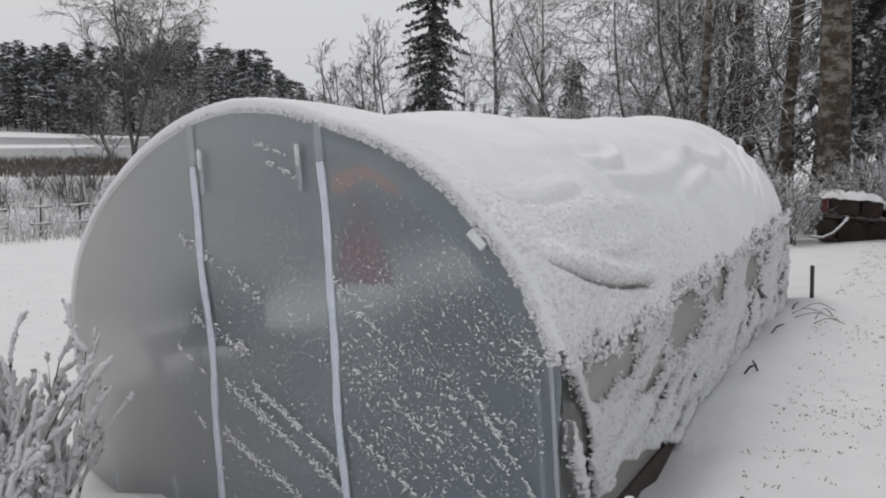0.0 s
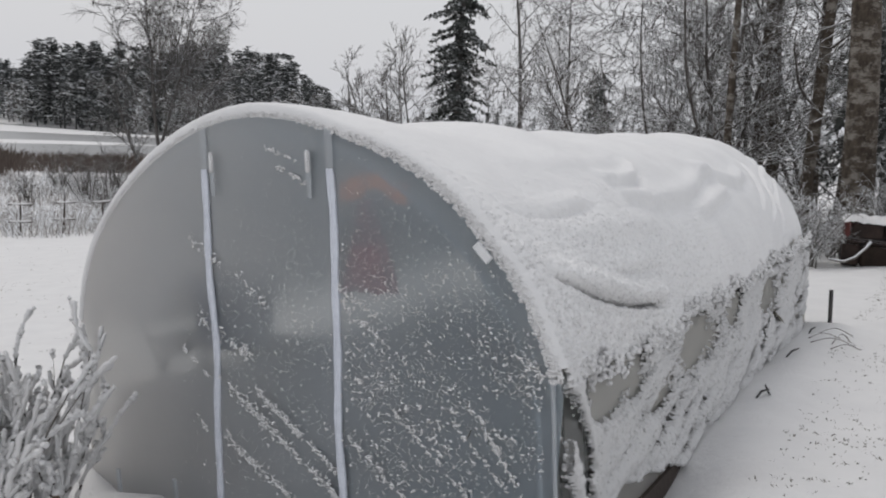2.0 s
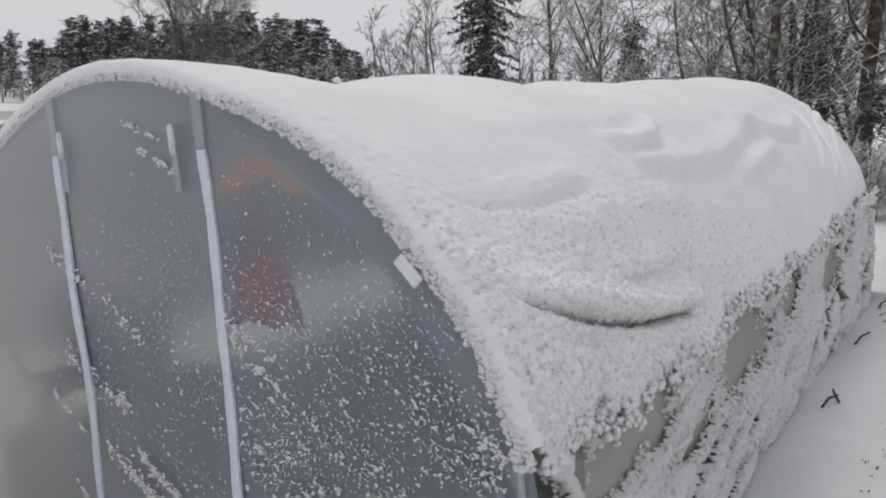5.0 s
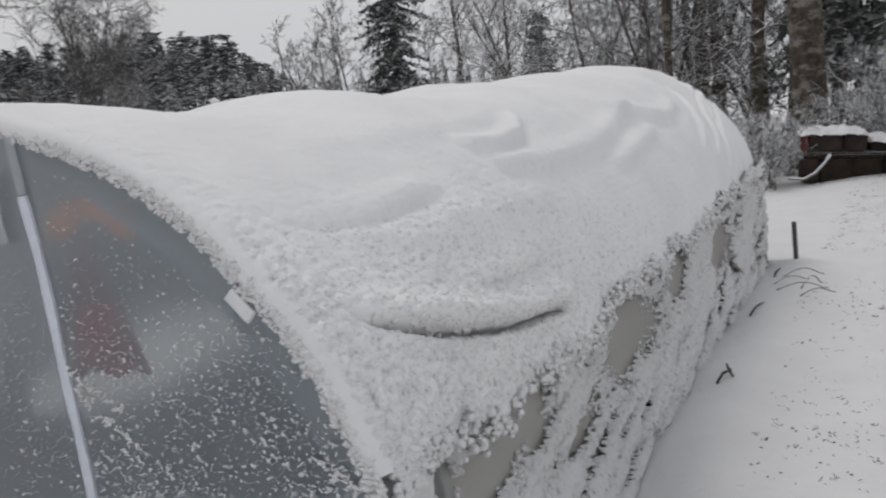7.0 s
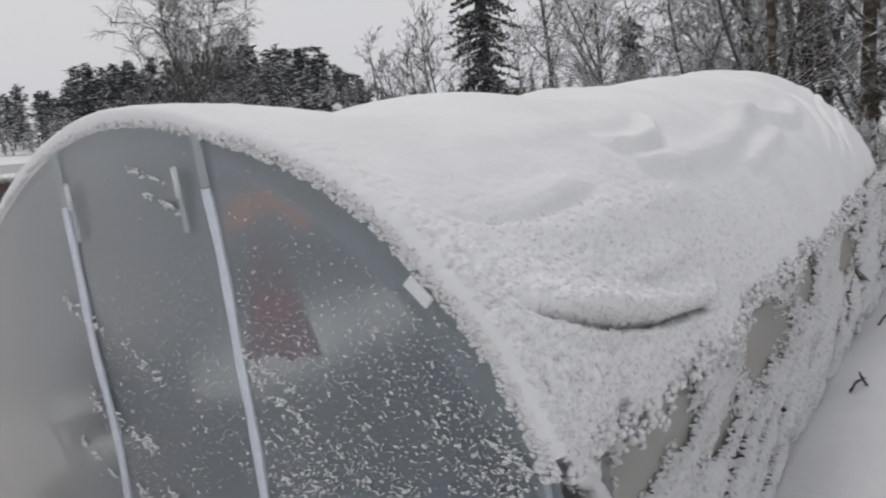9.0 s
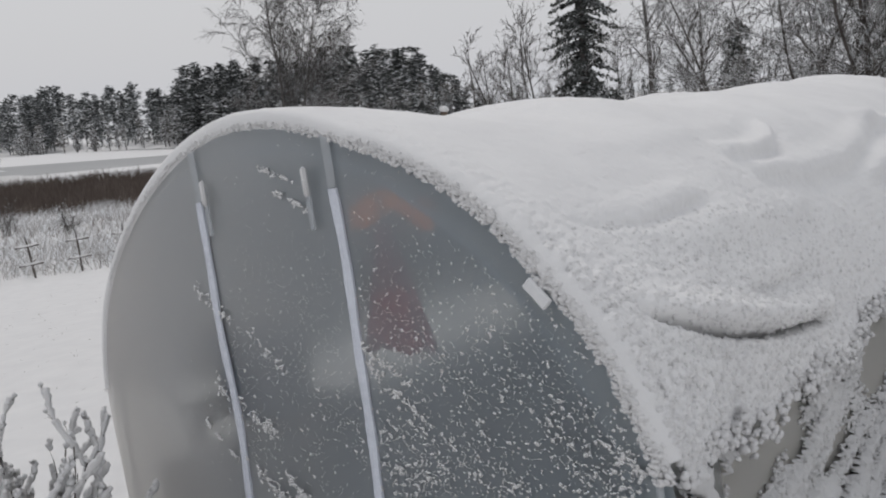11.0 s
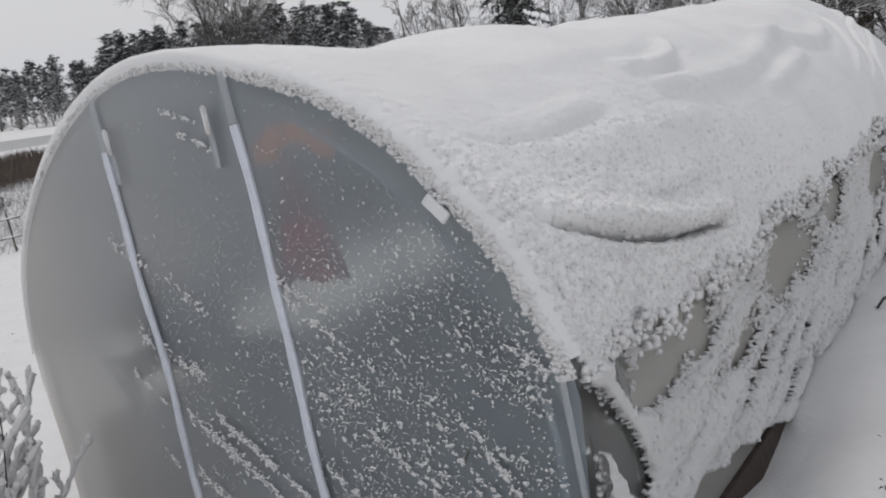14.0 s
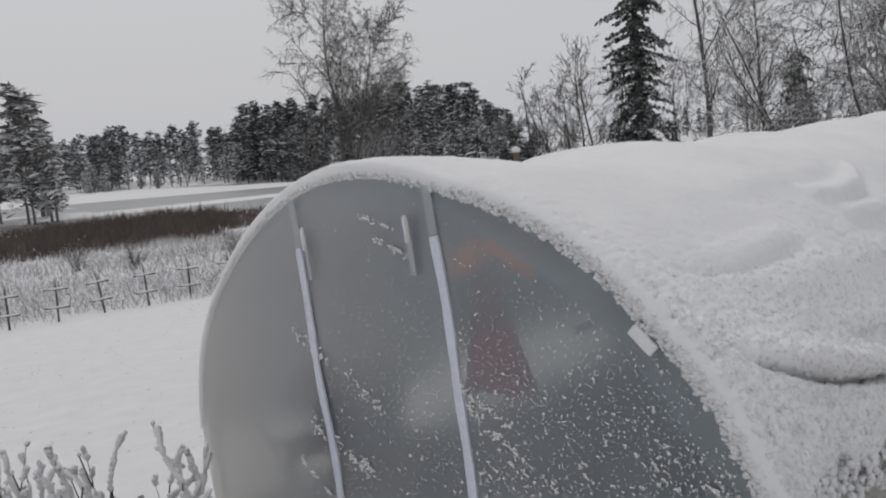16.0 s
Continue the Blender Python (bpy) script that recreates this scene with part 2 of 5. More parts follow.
def tube(V, F, pts, radii, sides=5, cap=True):
    """Appends a tapered tube along pts."""
    base, n = len(V), len(pts)
    for i, (p, r) in enumerate(zip(pts, radii)):
        d = (pts[min(i + 1, n - 1)] - pts[max(i - 1, 0)]).normalized()
        a = d.orthogonal().normalized() if abs(d.z) > 0.95 else d.cross(Vector((0, 0, 1))).normalized()
        b = d.cross(a)
        for k in range(sides):
            ang = 2 * math.pi * k / sides
            V.append(p + r * (math.cos(ang) * a + math.sin(ang) * b))
    for i in range(n - 1):
        for k in range(sides):
            k2 = (k + 1) % sides
            F.append((base + i * sides + k, base + i * sides + k2, base + (i + 1) * sides + k2, base + (i + 1) * sides + k))
    if cap:
        F.append(tuple(base + k for k in range(sides))[::-1])
        F.append(tuple(base + (n - 1) * sides + k for k in range(sides)))


def blob(V, F, c, rx, ry, rz, rng, turn=0.0):
    """Appends a small lumpy grain of snow."""
    base = len(V)
    ca, sa = math.cos(turn), math.sin(turn)
    for x, y, z in ((1, 0, 0), (0, 1, 0), (-1, 0, 0), (0, -1, 0), (0, 0, 1), (0, 0, -1)):
        k = rng.uniform(0.75, 1.2)
        x, y, z = x * rx * k, y * ry * k, z * rz * k
        V.append((c[0] + x * ca - z * sa, c[1] + y, c[2] + x * sa + z * ca))
    for a, b in ((0, 1), (1, 2), (2, 3), (3, 0)):
        F.append((base + a, base + b, base + 4))
        F.append((base + b, base + a, base + 5))


# ---- ground, river and far banks ----
NORMAL = SLOPE.to_3x3() @ Vector((0, 0, 1))
FOOT = SLOPE @ Vector((0, 0, 0))
WATER = -3.6


def slope_z(x, y):
    return FOOT.z - (NORMAL.x * (x - FOOT.x) + NORMAL.y * (y - FOOT.y)) / NORMAL.z


def river(x, y):
    """1 in the river, 0 on land."""
    near = np.interp(x, [-400, -120, -60, 20, 90, 400], [60, 70, 76, 78, 150, 200])
    far = np.interp(x, [-700, -194, -97, -40, 60, 400], [700, 267, 191, 165, 172, 230])
    wob = 2.5 * vnoise(x * 0.06, y * 0.06, 5)
    r = smooth(-3, 5, y - near + wob) * smooth(-3, 5, far - y + wob)
    spit = np.hypot((x + 92) / 17, (y - 100) / 13)
    return r * smooth(0.9, 1.2, spit)


IN_TUNNEL = TUNNEL.inverted()


def ground_z(x, y):
    x, y = np.asarray(x, float), np.asarray(y, float)
    p = slope_z(x, y)
    low = -2.2 - 1.2 * (1 - np.exp(np.minimum(p + 2.2, 0) / 1.2))
    z = np.where(p < -2.2, low, p)
    z = np.where(z > 1.0, 1.0 + 1.5 * (1 - np.exp(-(np.maximum(z, 1.0) - 1.0) / 1.5)), z)
    d = np.hypot(x, y)
    z = z + 0.030 * fbm(x * 0.9, y * 0.9, 3) * smooth(0, 6, d) + 0.012 * fbm(x * 4.0, y * 4.0, 9, 3)
    # banked snow along the tunnel's foot
    m = IN_TUNNEL
    lx = m[0][0] * x + m[0][1] * y + m[0][2] * p + m[0][3]
    ly = m[1][0] * x + m[1][1] * y + m[1][2] * p + m[1][3]
    z = z + 0.19 * np.exp(-((lx - 2.08) / 0.27) ** 2 - ((ly - 0.80) / 0.7) ** 2)
    z = z - 0.13 * np.exp(-((lx - 1.60) / 0.13) ** 2) * smooth(-0.1, 0.3, ly) * smooth(2.1, 1.5, ly)
    z = z + 0.075 * np.exp(-((lx - 1.76) / 0.30) ** 2) * smooth(1.7, 2.3, ly) * smooth(7.4, 6.5, ly)
    z = z + 0.13 * np.exp(-((lx + 0.5) / 0.65) ** 2 - ((ly + 0.35) / 0.25) ** 2)
    z = z + 0.10 * np.exp(-((lx + 1.65) / 0.35) ** 2 - ((ly + 0.3) / 0.5) ** 2)
    z = z - 0.09 * smooth(1.50, 1.40, np.abs(lx)) * smooth(-0.06, 0.06, ly) * smooth(7.2, 7.05, ly)
    far_land = smooth(150, 400, y) * 2.0
    return z - 1.6 * river(x, y) + far_land


def build_ground():
    k = np.linspace(-1, 1, 301)
    s = 4.2 * np.sinh(k * 6.3) / math.sinh(1.0)
    s = s / s.max() * 1500
    X, Y = np.meshgrid(s + 0.6, s + 6.0, indexing="ij")
    Z = ground_z(X, Y)
    V = np.stack([X.ravel(), Y.ravel(), Z.ravel()], 1)
    ob = mesh("ground", V.tolist(), grid_faces(301, 301).tolist(), SNOW_GROUND, smooth=True)
    tagged(ob, "snow-covered garden sloping down to the river", "ground", kind="structure")
    w = mesh("water", [(-1400, 40, WATER), (500, 40, WATER), (500, 1000, WATER), (-1400, 1000, WATER)], [(0, 1, 2, 3)], ICE)
    tagged(w, "grey river ice with wet patches", "river", kind="structure")


def snow_on_ice(name, rows):
    """A drift of snow on the ice between two banks, each row: x, near y, far y."""
    xs = np.linspace(rows[0][0], rows[-1][0], 60)
    a = np.interp(xs, [r[0] for r in rows], [r[1] for r in rows]) + 1.2 * vnoise(xs * 0.15, xs * 0, 2)
    b = np.interp(xs, [r[0] for r in rows], [r[2] for r in rows]) + 1.2 * vnoise(xs * 0.15, xs * 0 + 9, 2)
    V = []
    for x, p, q in zip(xs, a, b):
        q = max(q, p + 0.05)
        for k, h in ((0, 0.01), (0.15, 0.12), (0.85, 0.12), (1, 0.01)):
            V.append((x, p + (q - p) * k, WATER + h))
    ob = mesh(name, V, grid_faces(60, 4).tolist(), SNOW_GROUND, smooth=True)
    tagged(ob, "long drift of white snow lying on grey river ice", "snow drift", kind="structure")


build_ground()
snow_on_ice("snow_drift_near", [(-180, 78, 96), (-110, 82, 100), (-85, 88, 103), (-66, 101, 117), (-52, 112, 124), (-44, 121, 122)])
snow_on_ice("snow_drift_far", [(-300, 190, 420), (-200, 165, 268), (-140, 152, 222), (-100, 150, 190), (-72, 152, 176), (-45, 160, 163)])


def on_ground(x, y, sink=0.0):
    return Vector((x, y, float(ground_z(x, y)) - sink))


def polar(az, d, sink=0.0):
    return on_ground(d * math.sin(radians(az)), d * math.cos(radians(az)), sink)


# ---- the tunnel greenhouse ----
A, B, Z0, NP, LENGTH = 1.515, 1.335, 0.72, 2.2, 7.1
LEFT = 0.98        # the west side stands a little steeper
NR = 1.72          # the east shoulder is pressed flat by the snow


def arch(th, grow=0.0):
    """Point of the hoop at angle th (0: right eave, pi: left eave)."""
    c, s = np.cos(th), np.sin(th)
    return ((A + grow) * np.where(c < 0, -LEFT, 1.0) * np.abs(c) ** (2 / NP), Z0 + (B + grow) * np.maximum(s, 0) ** (2 / NP))


def outline(n=40, grow=0.0, foot=-0.12):
    """The whole hoop from the right foot over the top to the left foot."""
    pts = [(A + grow, foot), (A + grow, 0.3)]
    for th in np.linspace(0, math.pi, n):
        x, z = arch(th, grow)
        if th < math.pi / 2:
            c, s = math.cos(th), math.sin(th)
            x, z = (A + grow) * max(c, 0) ** (2 / NR), Z0 + (B + grow) * max(s, 0) ** (2 / NR)
        pts.append((float(x), float(z)))
    return pts + [(-LEFT * (A + grow), 0.3), (-LEFT * (A + grow), foot)]


# the edge of the roof snow on the front film, from the east eave over the top to the west eave
BROW = ((1.53, 0.80), (1.52, 0.90), (1.495, 0.98), (1.44, 1.115), (1.375, 1.25), (1.28, 1.37), (1.165, 1.505), (1.09, 1.59), (0.95, 1.70), (0.79, 1.795), (0.60, 1.875), (0.42, 1.94), (0.22, 2.005), (0.05, 2.035), (-0.13, 2.045), (-0.42, 2.0), (-0.70, 1.895), (-0.99, 1.72), (-1.21, 1.53), (-1.36, 1.33), (-1.475, 0.99), (-1.485, 0.80))
BROW_AT = [math.atan2(z - Z0, x) for x, z in BROW]
BROW_R = [math.hypot(x, z - Z0) for x, z in BROW]


def brow(phi):
    """Distance of that edge from the hoop's centre."""
    return sum(np.interp(phi + k, BROW_AT, BROW_R) for k in (-0.05, 0.0, 0.05)) / 3 + 0.010 + 0.010 * smooth(1.4, 1.0, phi)


def hoop_r(phi):
    return (np.abs(np.cos(phi) / A) ** NP + np.abs(np.sin(phi) / B) ** NP) ** (-1 / NP)


def build_greenhouse():
    g = thing("greenhouse", TUNNEL, "film-covered tunnel greenhouse with a zipped front, laden with snow", "greenhouse")
    # front film: a fan of quads with slight slack
    n, rings = 44, 14
    ol = [(A, -0.12), (A, 0.3)] + [((float(brow(t)) + 0.02) * math.cos(t), Z0 + (float(brow(t)) + 0.02) * math.sin(t)) for t in np.linspace(0.06, math.pi - 0.06, n)] + [(-LEFT * A, 0.3), (-LEFT * A, -0.12)]
    ol = ol + [(-LEFT * A + (1 + LEFT) * A * k / 12, -0.12) for k in range(1, 13)]
    V, F = [], []
    for r in range(rings + 1):
        k = r / rings
        for x, z in ol:
            px, pz = x * k, 0.55 + (z - 0.55) * k
            slack = 0.012 * math.sin(3.1 * px + 2.0 * pz) * (1 - k) + 0.006 * math.sin(9 * px - 7 * pz) * (1 - k)
            V.append((px, slack, pz))
    F = grid_faces(rings + 1, len(ol)).tolist()
    front = mesh("front_panel", V, F, FILM_FRONT, g, True, label="hazy grey front film, fogged inside, brighter west side painted in")
    # door zips, wavering a little
    for x0, top, wob in ((-0.386, 1.80, 0.012), (0.431, 1.775, 0.008)):
        V, F = [], []
        for i in range(40):
            z = top - (top + 0.08) * i / 39
            x = x0 + wob * math.sin(z * 4.3 + x0 * 5) + wob * 0.5 * math.sin(z * 9.0)
            w = 0.020 + 0.002 * math.sin(z * 23)
            for dx, y in ((-w, -0.014), (-0.004, -0.018), (0.004, -0.018), (w, -0.014), (w, -0.004), (-w, -0.004)):
                V.append((x + dx, y, z))
        for i in range(39):
            for k in range(6):
                F.append((i * 6 + k, (i + 1) * 6 + k, (i + 1) * 6 + (k + 1) % 6, i * 6 + (k + 1) % 6))
        mesh("zip", V, F, ZIP, front, label="white zip tape")
        V, F = [], []
        for i in range(8):
            z = top + 0.004 + 0.20 * i / 7
            for dx in (-0.022, 0.022):
                V.append((x0 + dx - 0.004 * i / 7, -0.014, z))
        mesh("seam_strip", V, [(2 * i, 2 * i + 1, 2 * i + 3, 2 * i + 2) for i in range(7)], STRIP, front)
    # tie straps that hold the rolled-up door
    for x0, z0, lean in ((-0.322, 1.885, -0.04), (0.312, 1.865, -0.02)):
        bm = box(0.026, 0.006, 0.19, 0.002, (0, 0, -0.19))
        part("strap", bm, STRIP, front, "clear tie strap", m=pose(x0, -0.024, z0 - 0.035, 0, 0, 0))
        bm = box(0.027, 0.016, 0.105, 0.006, (0, 0, -0.105), 2)
        part("strap_snow", bm, SNOW_ROUGH, front, "snow caught on a strap", True, m=pose(x0, -0.03, z0, 0, 0, 0))
    # clip on the edge
    part("edge_clip", box(0.040, 0.016, 0.095, 0.004, (0, 0, -0.05)), WHITE, g, "white plastic film clip", m=pose(1.232, -0.030, 1.40, 0, -42, 0))
    # roof and side film
    V, F = [], []
    ys = np.linspace(0, LENGTH, 61)
    ol = outline(36)
    for y in ys:
        sag = 0.13 * min(1.0, 0.35 + y / 0.3) * min(1.0, (LENGTH - y) / 0.3)
        for x, z in ol:
            up = smooth(0.75, 1.1, z)
            k = 1 - sag * float(up) / 1.5
            V.append((x * k, y, z * k if z > 0.75 else z))
    nol = len(ol)
    # the first third of a metre of the east side is bare clear film
    faces = [f for f in grid_faces(61, nol).tolist() if not all(V[i][0] > 0 and V[i][1] < 0.37 and V[i][2] < 0.80 for i in f)]
    mesh("cover", V, faces, FILM_SIDE, g, True, label="milky film cover over hoops")
    # far end panel
    V = [(x, LENGTH, z) for x, z in outline(36)]
    mesh("end_panel", V, [tuple(range(len(V)))], FILM_END, g, label="milky film end wall, darkened so that little light comes in")
    # hoops and purlin
    for i in range(6):
        V, F = [], []
        pts = [Vector((x * 0.955, min(0.03 + i * (LENGTH - 0.06) / 5, LENGTH), z * 0.955)) for x, z in outline(26)]
        tube(V, F, pts, [0.0125] * len(pts), 6)
        mesh("hoop", V, F, STEEL, g, True, label="galvanised steel hoop")
    for x, z in ((0, 1.90), (1.02, 1.46), (-1.1, 1.58)):
        V, F = [], []
        tube(V, F, [Vector((x * 0.93, 0.04, z * 0.97)), Vector((x * 0.93, LENGTH - 0.04, z * 0.97))], [0.011] * 2, 6)
        mesh("purlin", V, F, STEEL, g, True, label="straight steel tube")
    V, F = [], []
    tube(V, F, [Vector((-1.33, 0.12, 1.30)), Vector((-1.05, 0.14, 0.82)), Vector((-0.80, 0.15, 0.36)), Vector((-0.66, 0.15, 0.0))], [0.013] * 4, 6)
    mesh("brace", V, F, IRON, g, True, label="dark diagonal brace tube")
    # dark boards put in for the shaded gap under the film's lower edge
    for sx in (1, -LEFT):
        part("foot_gap_board", box(0.03, LENGTH - 0.2, 0.22, 0.004, (sx * (A + 0.012), LENGTH / 2, -0.20)), DARKWOOD, g, "dark board standing for the shaded gap at the tunnel's foot")
    # unseen boards, added to keep the tunnel's lower inside dark
    for sx in (1, -LEFT):
        part("inner_darkener", box(0.03, LENGTH - 0.3, 0.50, 0.004, (sx * (A - 0.05), LENGTH / 2 + 0.05, 0.0)), DARKWOOD, g, "dark board added inside the film wall to darken its lower part")
    part("end_darkener", box(2.8, 0.03, 0.5, 0.004, (0, LENGTH - 0.05, 0.0)), DARKWOOD, g)
    # right front corner edging and skirt
    part("corner_edging", box(0.018, 0.018, 0.98, 0.005, (0, 0, -0.08)), STRIP, g, "clear edging strip", m=pose(1.53, -0.012, 0))
    V, F = [], []
    for i in range(14):
        z = -0.05 + 0.95 * i / 13
        for j in range(8):
            y = -0.006 + 0.38 * j / 7
            V.append((1.526 + 0.018 * math.sin(j * 1.1 + z * 3) * math.sin(math.pi * j / 7), y, z))
    mesh("corner_skirt", V, grid_faces(14, 8).tolist(), FILM_CLEAR, g, True, label="loose clear film wrapped round a corner")
    return g


GREENHOUSE = build_greenhouse()


def cells(x, y, seed=0):
    """Rounded lumps, 0 in the creases between them and 1 on top, over arrays."""
    x, y = np.asarray(x, float), np.asarray(y, float)
    ix, iy = np.floor(x).astype(np.int64), np.floor(y).astype(np.int64)
    best = np.full(np.broadcast(x, y).shape, 9.0)
    for i in (-1, 0, 1):
        for j in (-1, 0, 1):
            px, py = ix + i + 0.15 + 0.7 * hashed(ix + i, iy + j, seed), iy + j + 0.15 + 0.7 * hashed(ix + i, iy + j, seed + 5)
            best = np.minimum(best, (x - px) ** 2 + (y - py) ** 2)
    return np.sqrt(np.maximum(0.0, 1 - best / 0.85))


RIDGE = ([0, 0.2, 0.4, 0.67, 1.0, 1.3, 1.5, 1.62, 1.85, 2.1, 2.5, 3.0, 3.3, 3.45, 3.7, 4.1, 4.5, 5.2, 5.7, 6.2, 7.1], [0.085, 0.075, 0.015, -0.075, -0.05, 0.0, 0.03, 0.03, -0.02, -0.03, -0.01, 0.015, 0.04, 0.03, -0.005, 0.03, 0.07, 0.10, 0.105, 0.14, 0.175])
# creases: where they run along the tunnel, at which angle, swell above, depth and width of the crease, width of the swell
CREASES = (([0.12, 0.22, 0.36, 0.6, 0.95, 1.3, 1.55], [0.42, 0.375, 0.325, 0.27, 0.22, 0.195, 0.17], 0.065, 0.13, 0.013, 0.05),
           ([0.04, 0.2, 0.31, 0.5, 0.72, 1.0], [0.70, 0.63, 0.585, 0.56, 0.555, 0.56], 0.034, 0.032, 0.020, 0.055),
           ([0.7, 0.9, 1.13, 1.45], [0.335, 0.328, 0.315, 0.31], 0.014, 0.018, 0.016, 0.04),
           ([1.4, 1.6, 2.05, 2.6, 3.2, 4.0], [0.60, 0.57, 0.525, 0.53, 0.59, 0.70], 0.034, 0.022, 0.05, 0.07),
           ([1.35, 1.55, 1.75, 2.0, 2.3], [0.67, 0.65, 0.65, 0.665, 0.76], 0.045, 0.028, 0.035, 0.05),
           ([2.7, 3.0, 3.5, 4.1], [0.45, 0.46, 0.50, 0.55], 0.030, 0.022, 0.04, 0.06),
           ([3.6, 4.2, 4.8, 5.3], [0.72, 0.62, 0.60, 0.68], 0.036, 0.022, 0.05, 0.07),
           ([0.25, 0.7, 1.2, 1.9], [0.52, 0.46, 0.43, 0.45], 0.012, 0.008, 0.05, 0.06),
           ([0.5, 1.0, 1.6, 2.2], [0.80, 0.74, 0.74, 0.80], 0.012, 0.008, 0.06, 0.07))


def roof_radius(PH, Y):
    """The snow's surface over the roof, as distance from the hoop's centre line."""
    right = smooth(1.75, 1.1, PH)
    top = np.sin(PH.clip(0, math.pi)) ** 5
    z0 = Z0 + hoop_r(PH) * np.sin(PH)
    bay = np.sin(math.pi * (Y / 1.52 - 0.16)) ** 2
    flank = np.sin(PH * 2).clip(0, 1) * smooth(1.4, 0.85, PH)
    h = 0.040 * (0.7 + 0.3 * smooth(0.08, 0.4, PH)) + (np.interp(Y, *RIDGE) - 0.03) * top + (0.025 + 0.032 * bay) * flank
    wide = smooth(0.35, 0.9, PH) * smooth(2.3, 1.8, PH)
    h = h - 0.022 * wide * np.exp(-((Y - 1.0) / 0.38) ** 2) - 0.075 * smooth(5.0, 6.9, Y) * smooth(1.25, 0.7, PH)
    h = h * np.where(PH > 2.2, 0.10 + 0.90 * smooth(3.12, 2.5, PH), 1.0)
    for ys, ps, swell, deep, w, ws in CREASES:
        s = (PH - np.interp(Y, ys, ps)) * 1.45
        k = smooth(ys[0], ys[0] + 0.18, Y) * smooth(ys[-1], ys[-1] - 0.2, Y)
        h = h + k * (swell * np.exp(-((s - ws) / ws) ** 2) - deep * np.exp(-((s + w * 0.6) / w) ** 2))
    for y1, p1, y2, p2 in ((5.9, 0.80, 5.15, 0.50), (6.8, 0.78, 5.45, 0.42), (6.6, 0.58, 5.7, 0.30), (6.95, 0.95, 6.5, 0.60)):
        yc = y1 + (PH - p1) * (y2 - y1) / (p2 - p1)
        h = h + 0.020 * right * smooth(p2 - 0.12, p2, PH) * smooth(p1 + 0.15, p1, PH) * (np.exp(-((Y - yc - 0.10) / 0.10) ** 2) - 1.2 * np.exp(-((Y - yc) / 0.06) ** 2))
    arc = PH * 1.45
    h = h + 0.010 * fbm(arc * 2.6, Y * 1.8, 41, 3)
    end = smooth(LENGTH + 0.09, LENGTH - 0.25, Y)
    h = h * (0.25 + 0.75 * end) - 0.05 * smooth(LENGTH - 0.02, LENGTH + 0.08, Y)
    front = brow(PH) + lip_thick(PH) * 0.048
    reach = np.interp(PH, [0, 0.35, 0.6, 1.0, 1.3, 1.6, 3.2], [0.35, 0.6, 1.2, 1.7, 1.6, 0.6, 0.2])
    b = smooth(-0.04, 1.0, Y / reach)
    r = front * (1 - b) + (hoop_r(PH) + h) * b
    # clumped grain: coarse low on the flank and near the front, fading upwards
    coarse = smooth(1.85, 1.10, z0) * right * (0.3 + 0.7 * smooth(5.0, 1.8, Y)) + 0.5 * smooth(0.25, 0.0, Y) * right
    lumps = 0.030 * cells(arc * 27, Y * 27, 55) + 0.018 * cells(arc * 55 + 3, Y * 55, 56) + 0.006 * fbm(arc * 30, Y * 30, 57, 2)
    return r + (lumps - 0.028) * coarse.clip(0, 1) * smooth(-0.03, 0.05, Y) + 0.0024 * fbm(arc * 22, Y * 22, 58, 3)


def lip_thick(phi):
    return np.interp(phi, [0, 0.6, 1.2, 1.6, 2.4, 3.1], [0.9, 1.0, 1.1, 1.3, 0.9, 0.5])


def lump(V, F, c, rx, ry, rz, rng, turn=0.0):
    """Appends a rounded clump of snow, turned in the front's plane."""
    base = len(V)
    ca, sa = math.cos(turn), math.sin(turn)
    for x, y, z in ICO_V:
        k = rng.uniform(0.78, 1.18)
        x, y, z = x * rx * k, y * ry * k, z * rz * k
        V.append((c[0] + x * ca - z * sa, c[1] + y, c[2] + x * sa + z * ca))
    F.extend((base + a, base + b, base + d) for a, b, d in ICO_F)


def icosahedron():
    bm = bmesh.new()
    bmesh.ops.create_icosphere(bm, subdivisions=1, radius=1.0)
    vs, fs = [tuple(v.co) for v in bm.verts], [tuple(v.index for v in f.verts) for f in bm.faces]
    bm.free()
    return vs, fs


ICO_V, ICO_F = icosahedron()


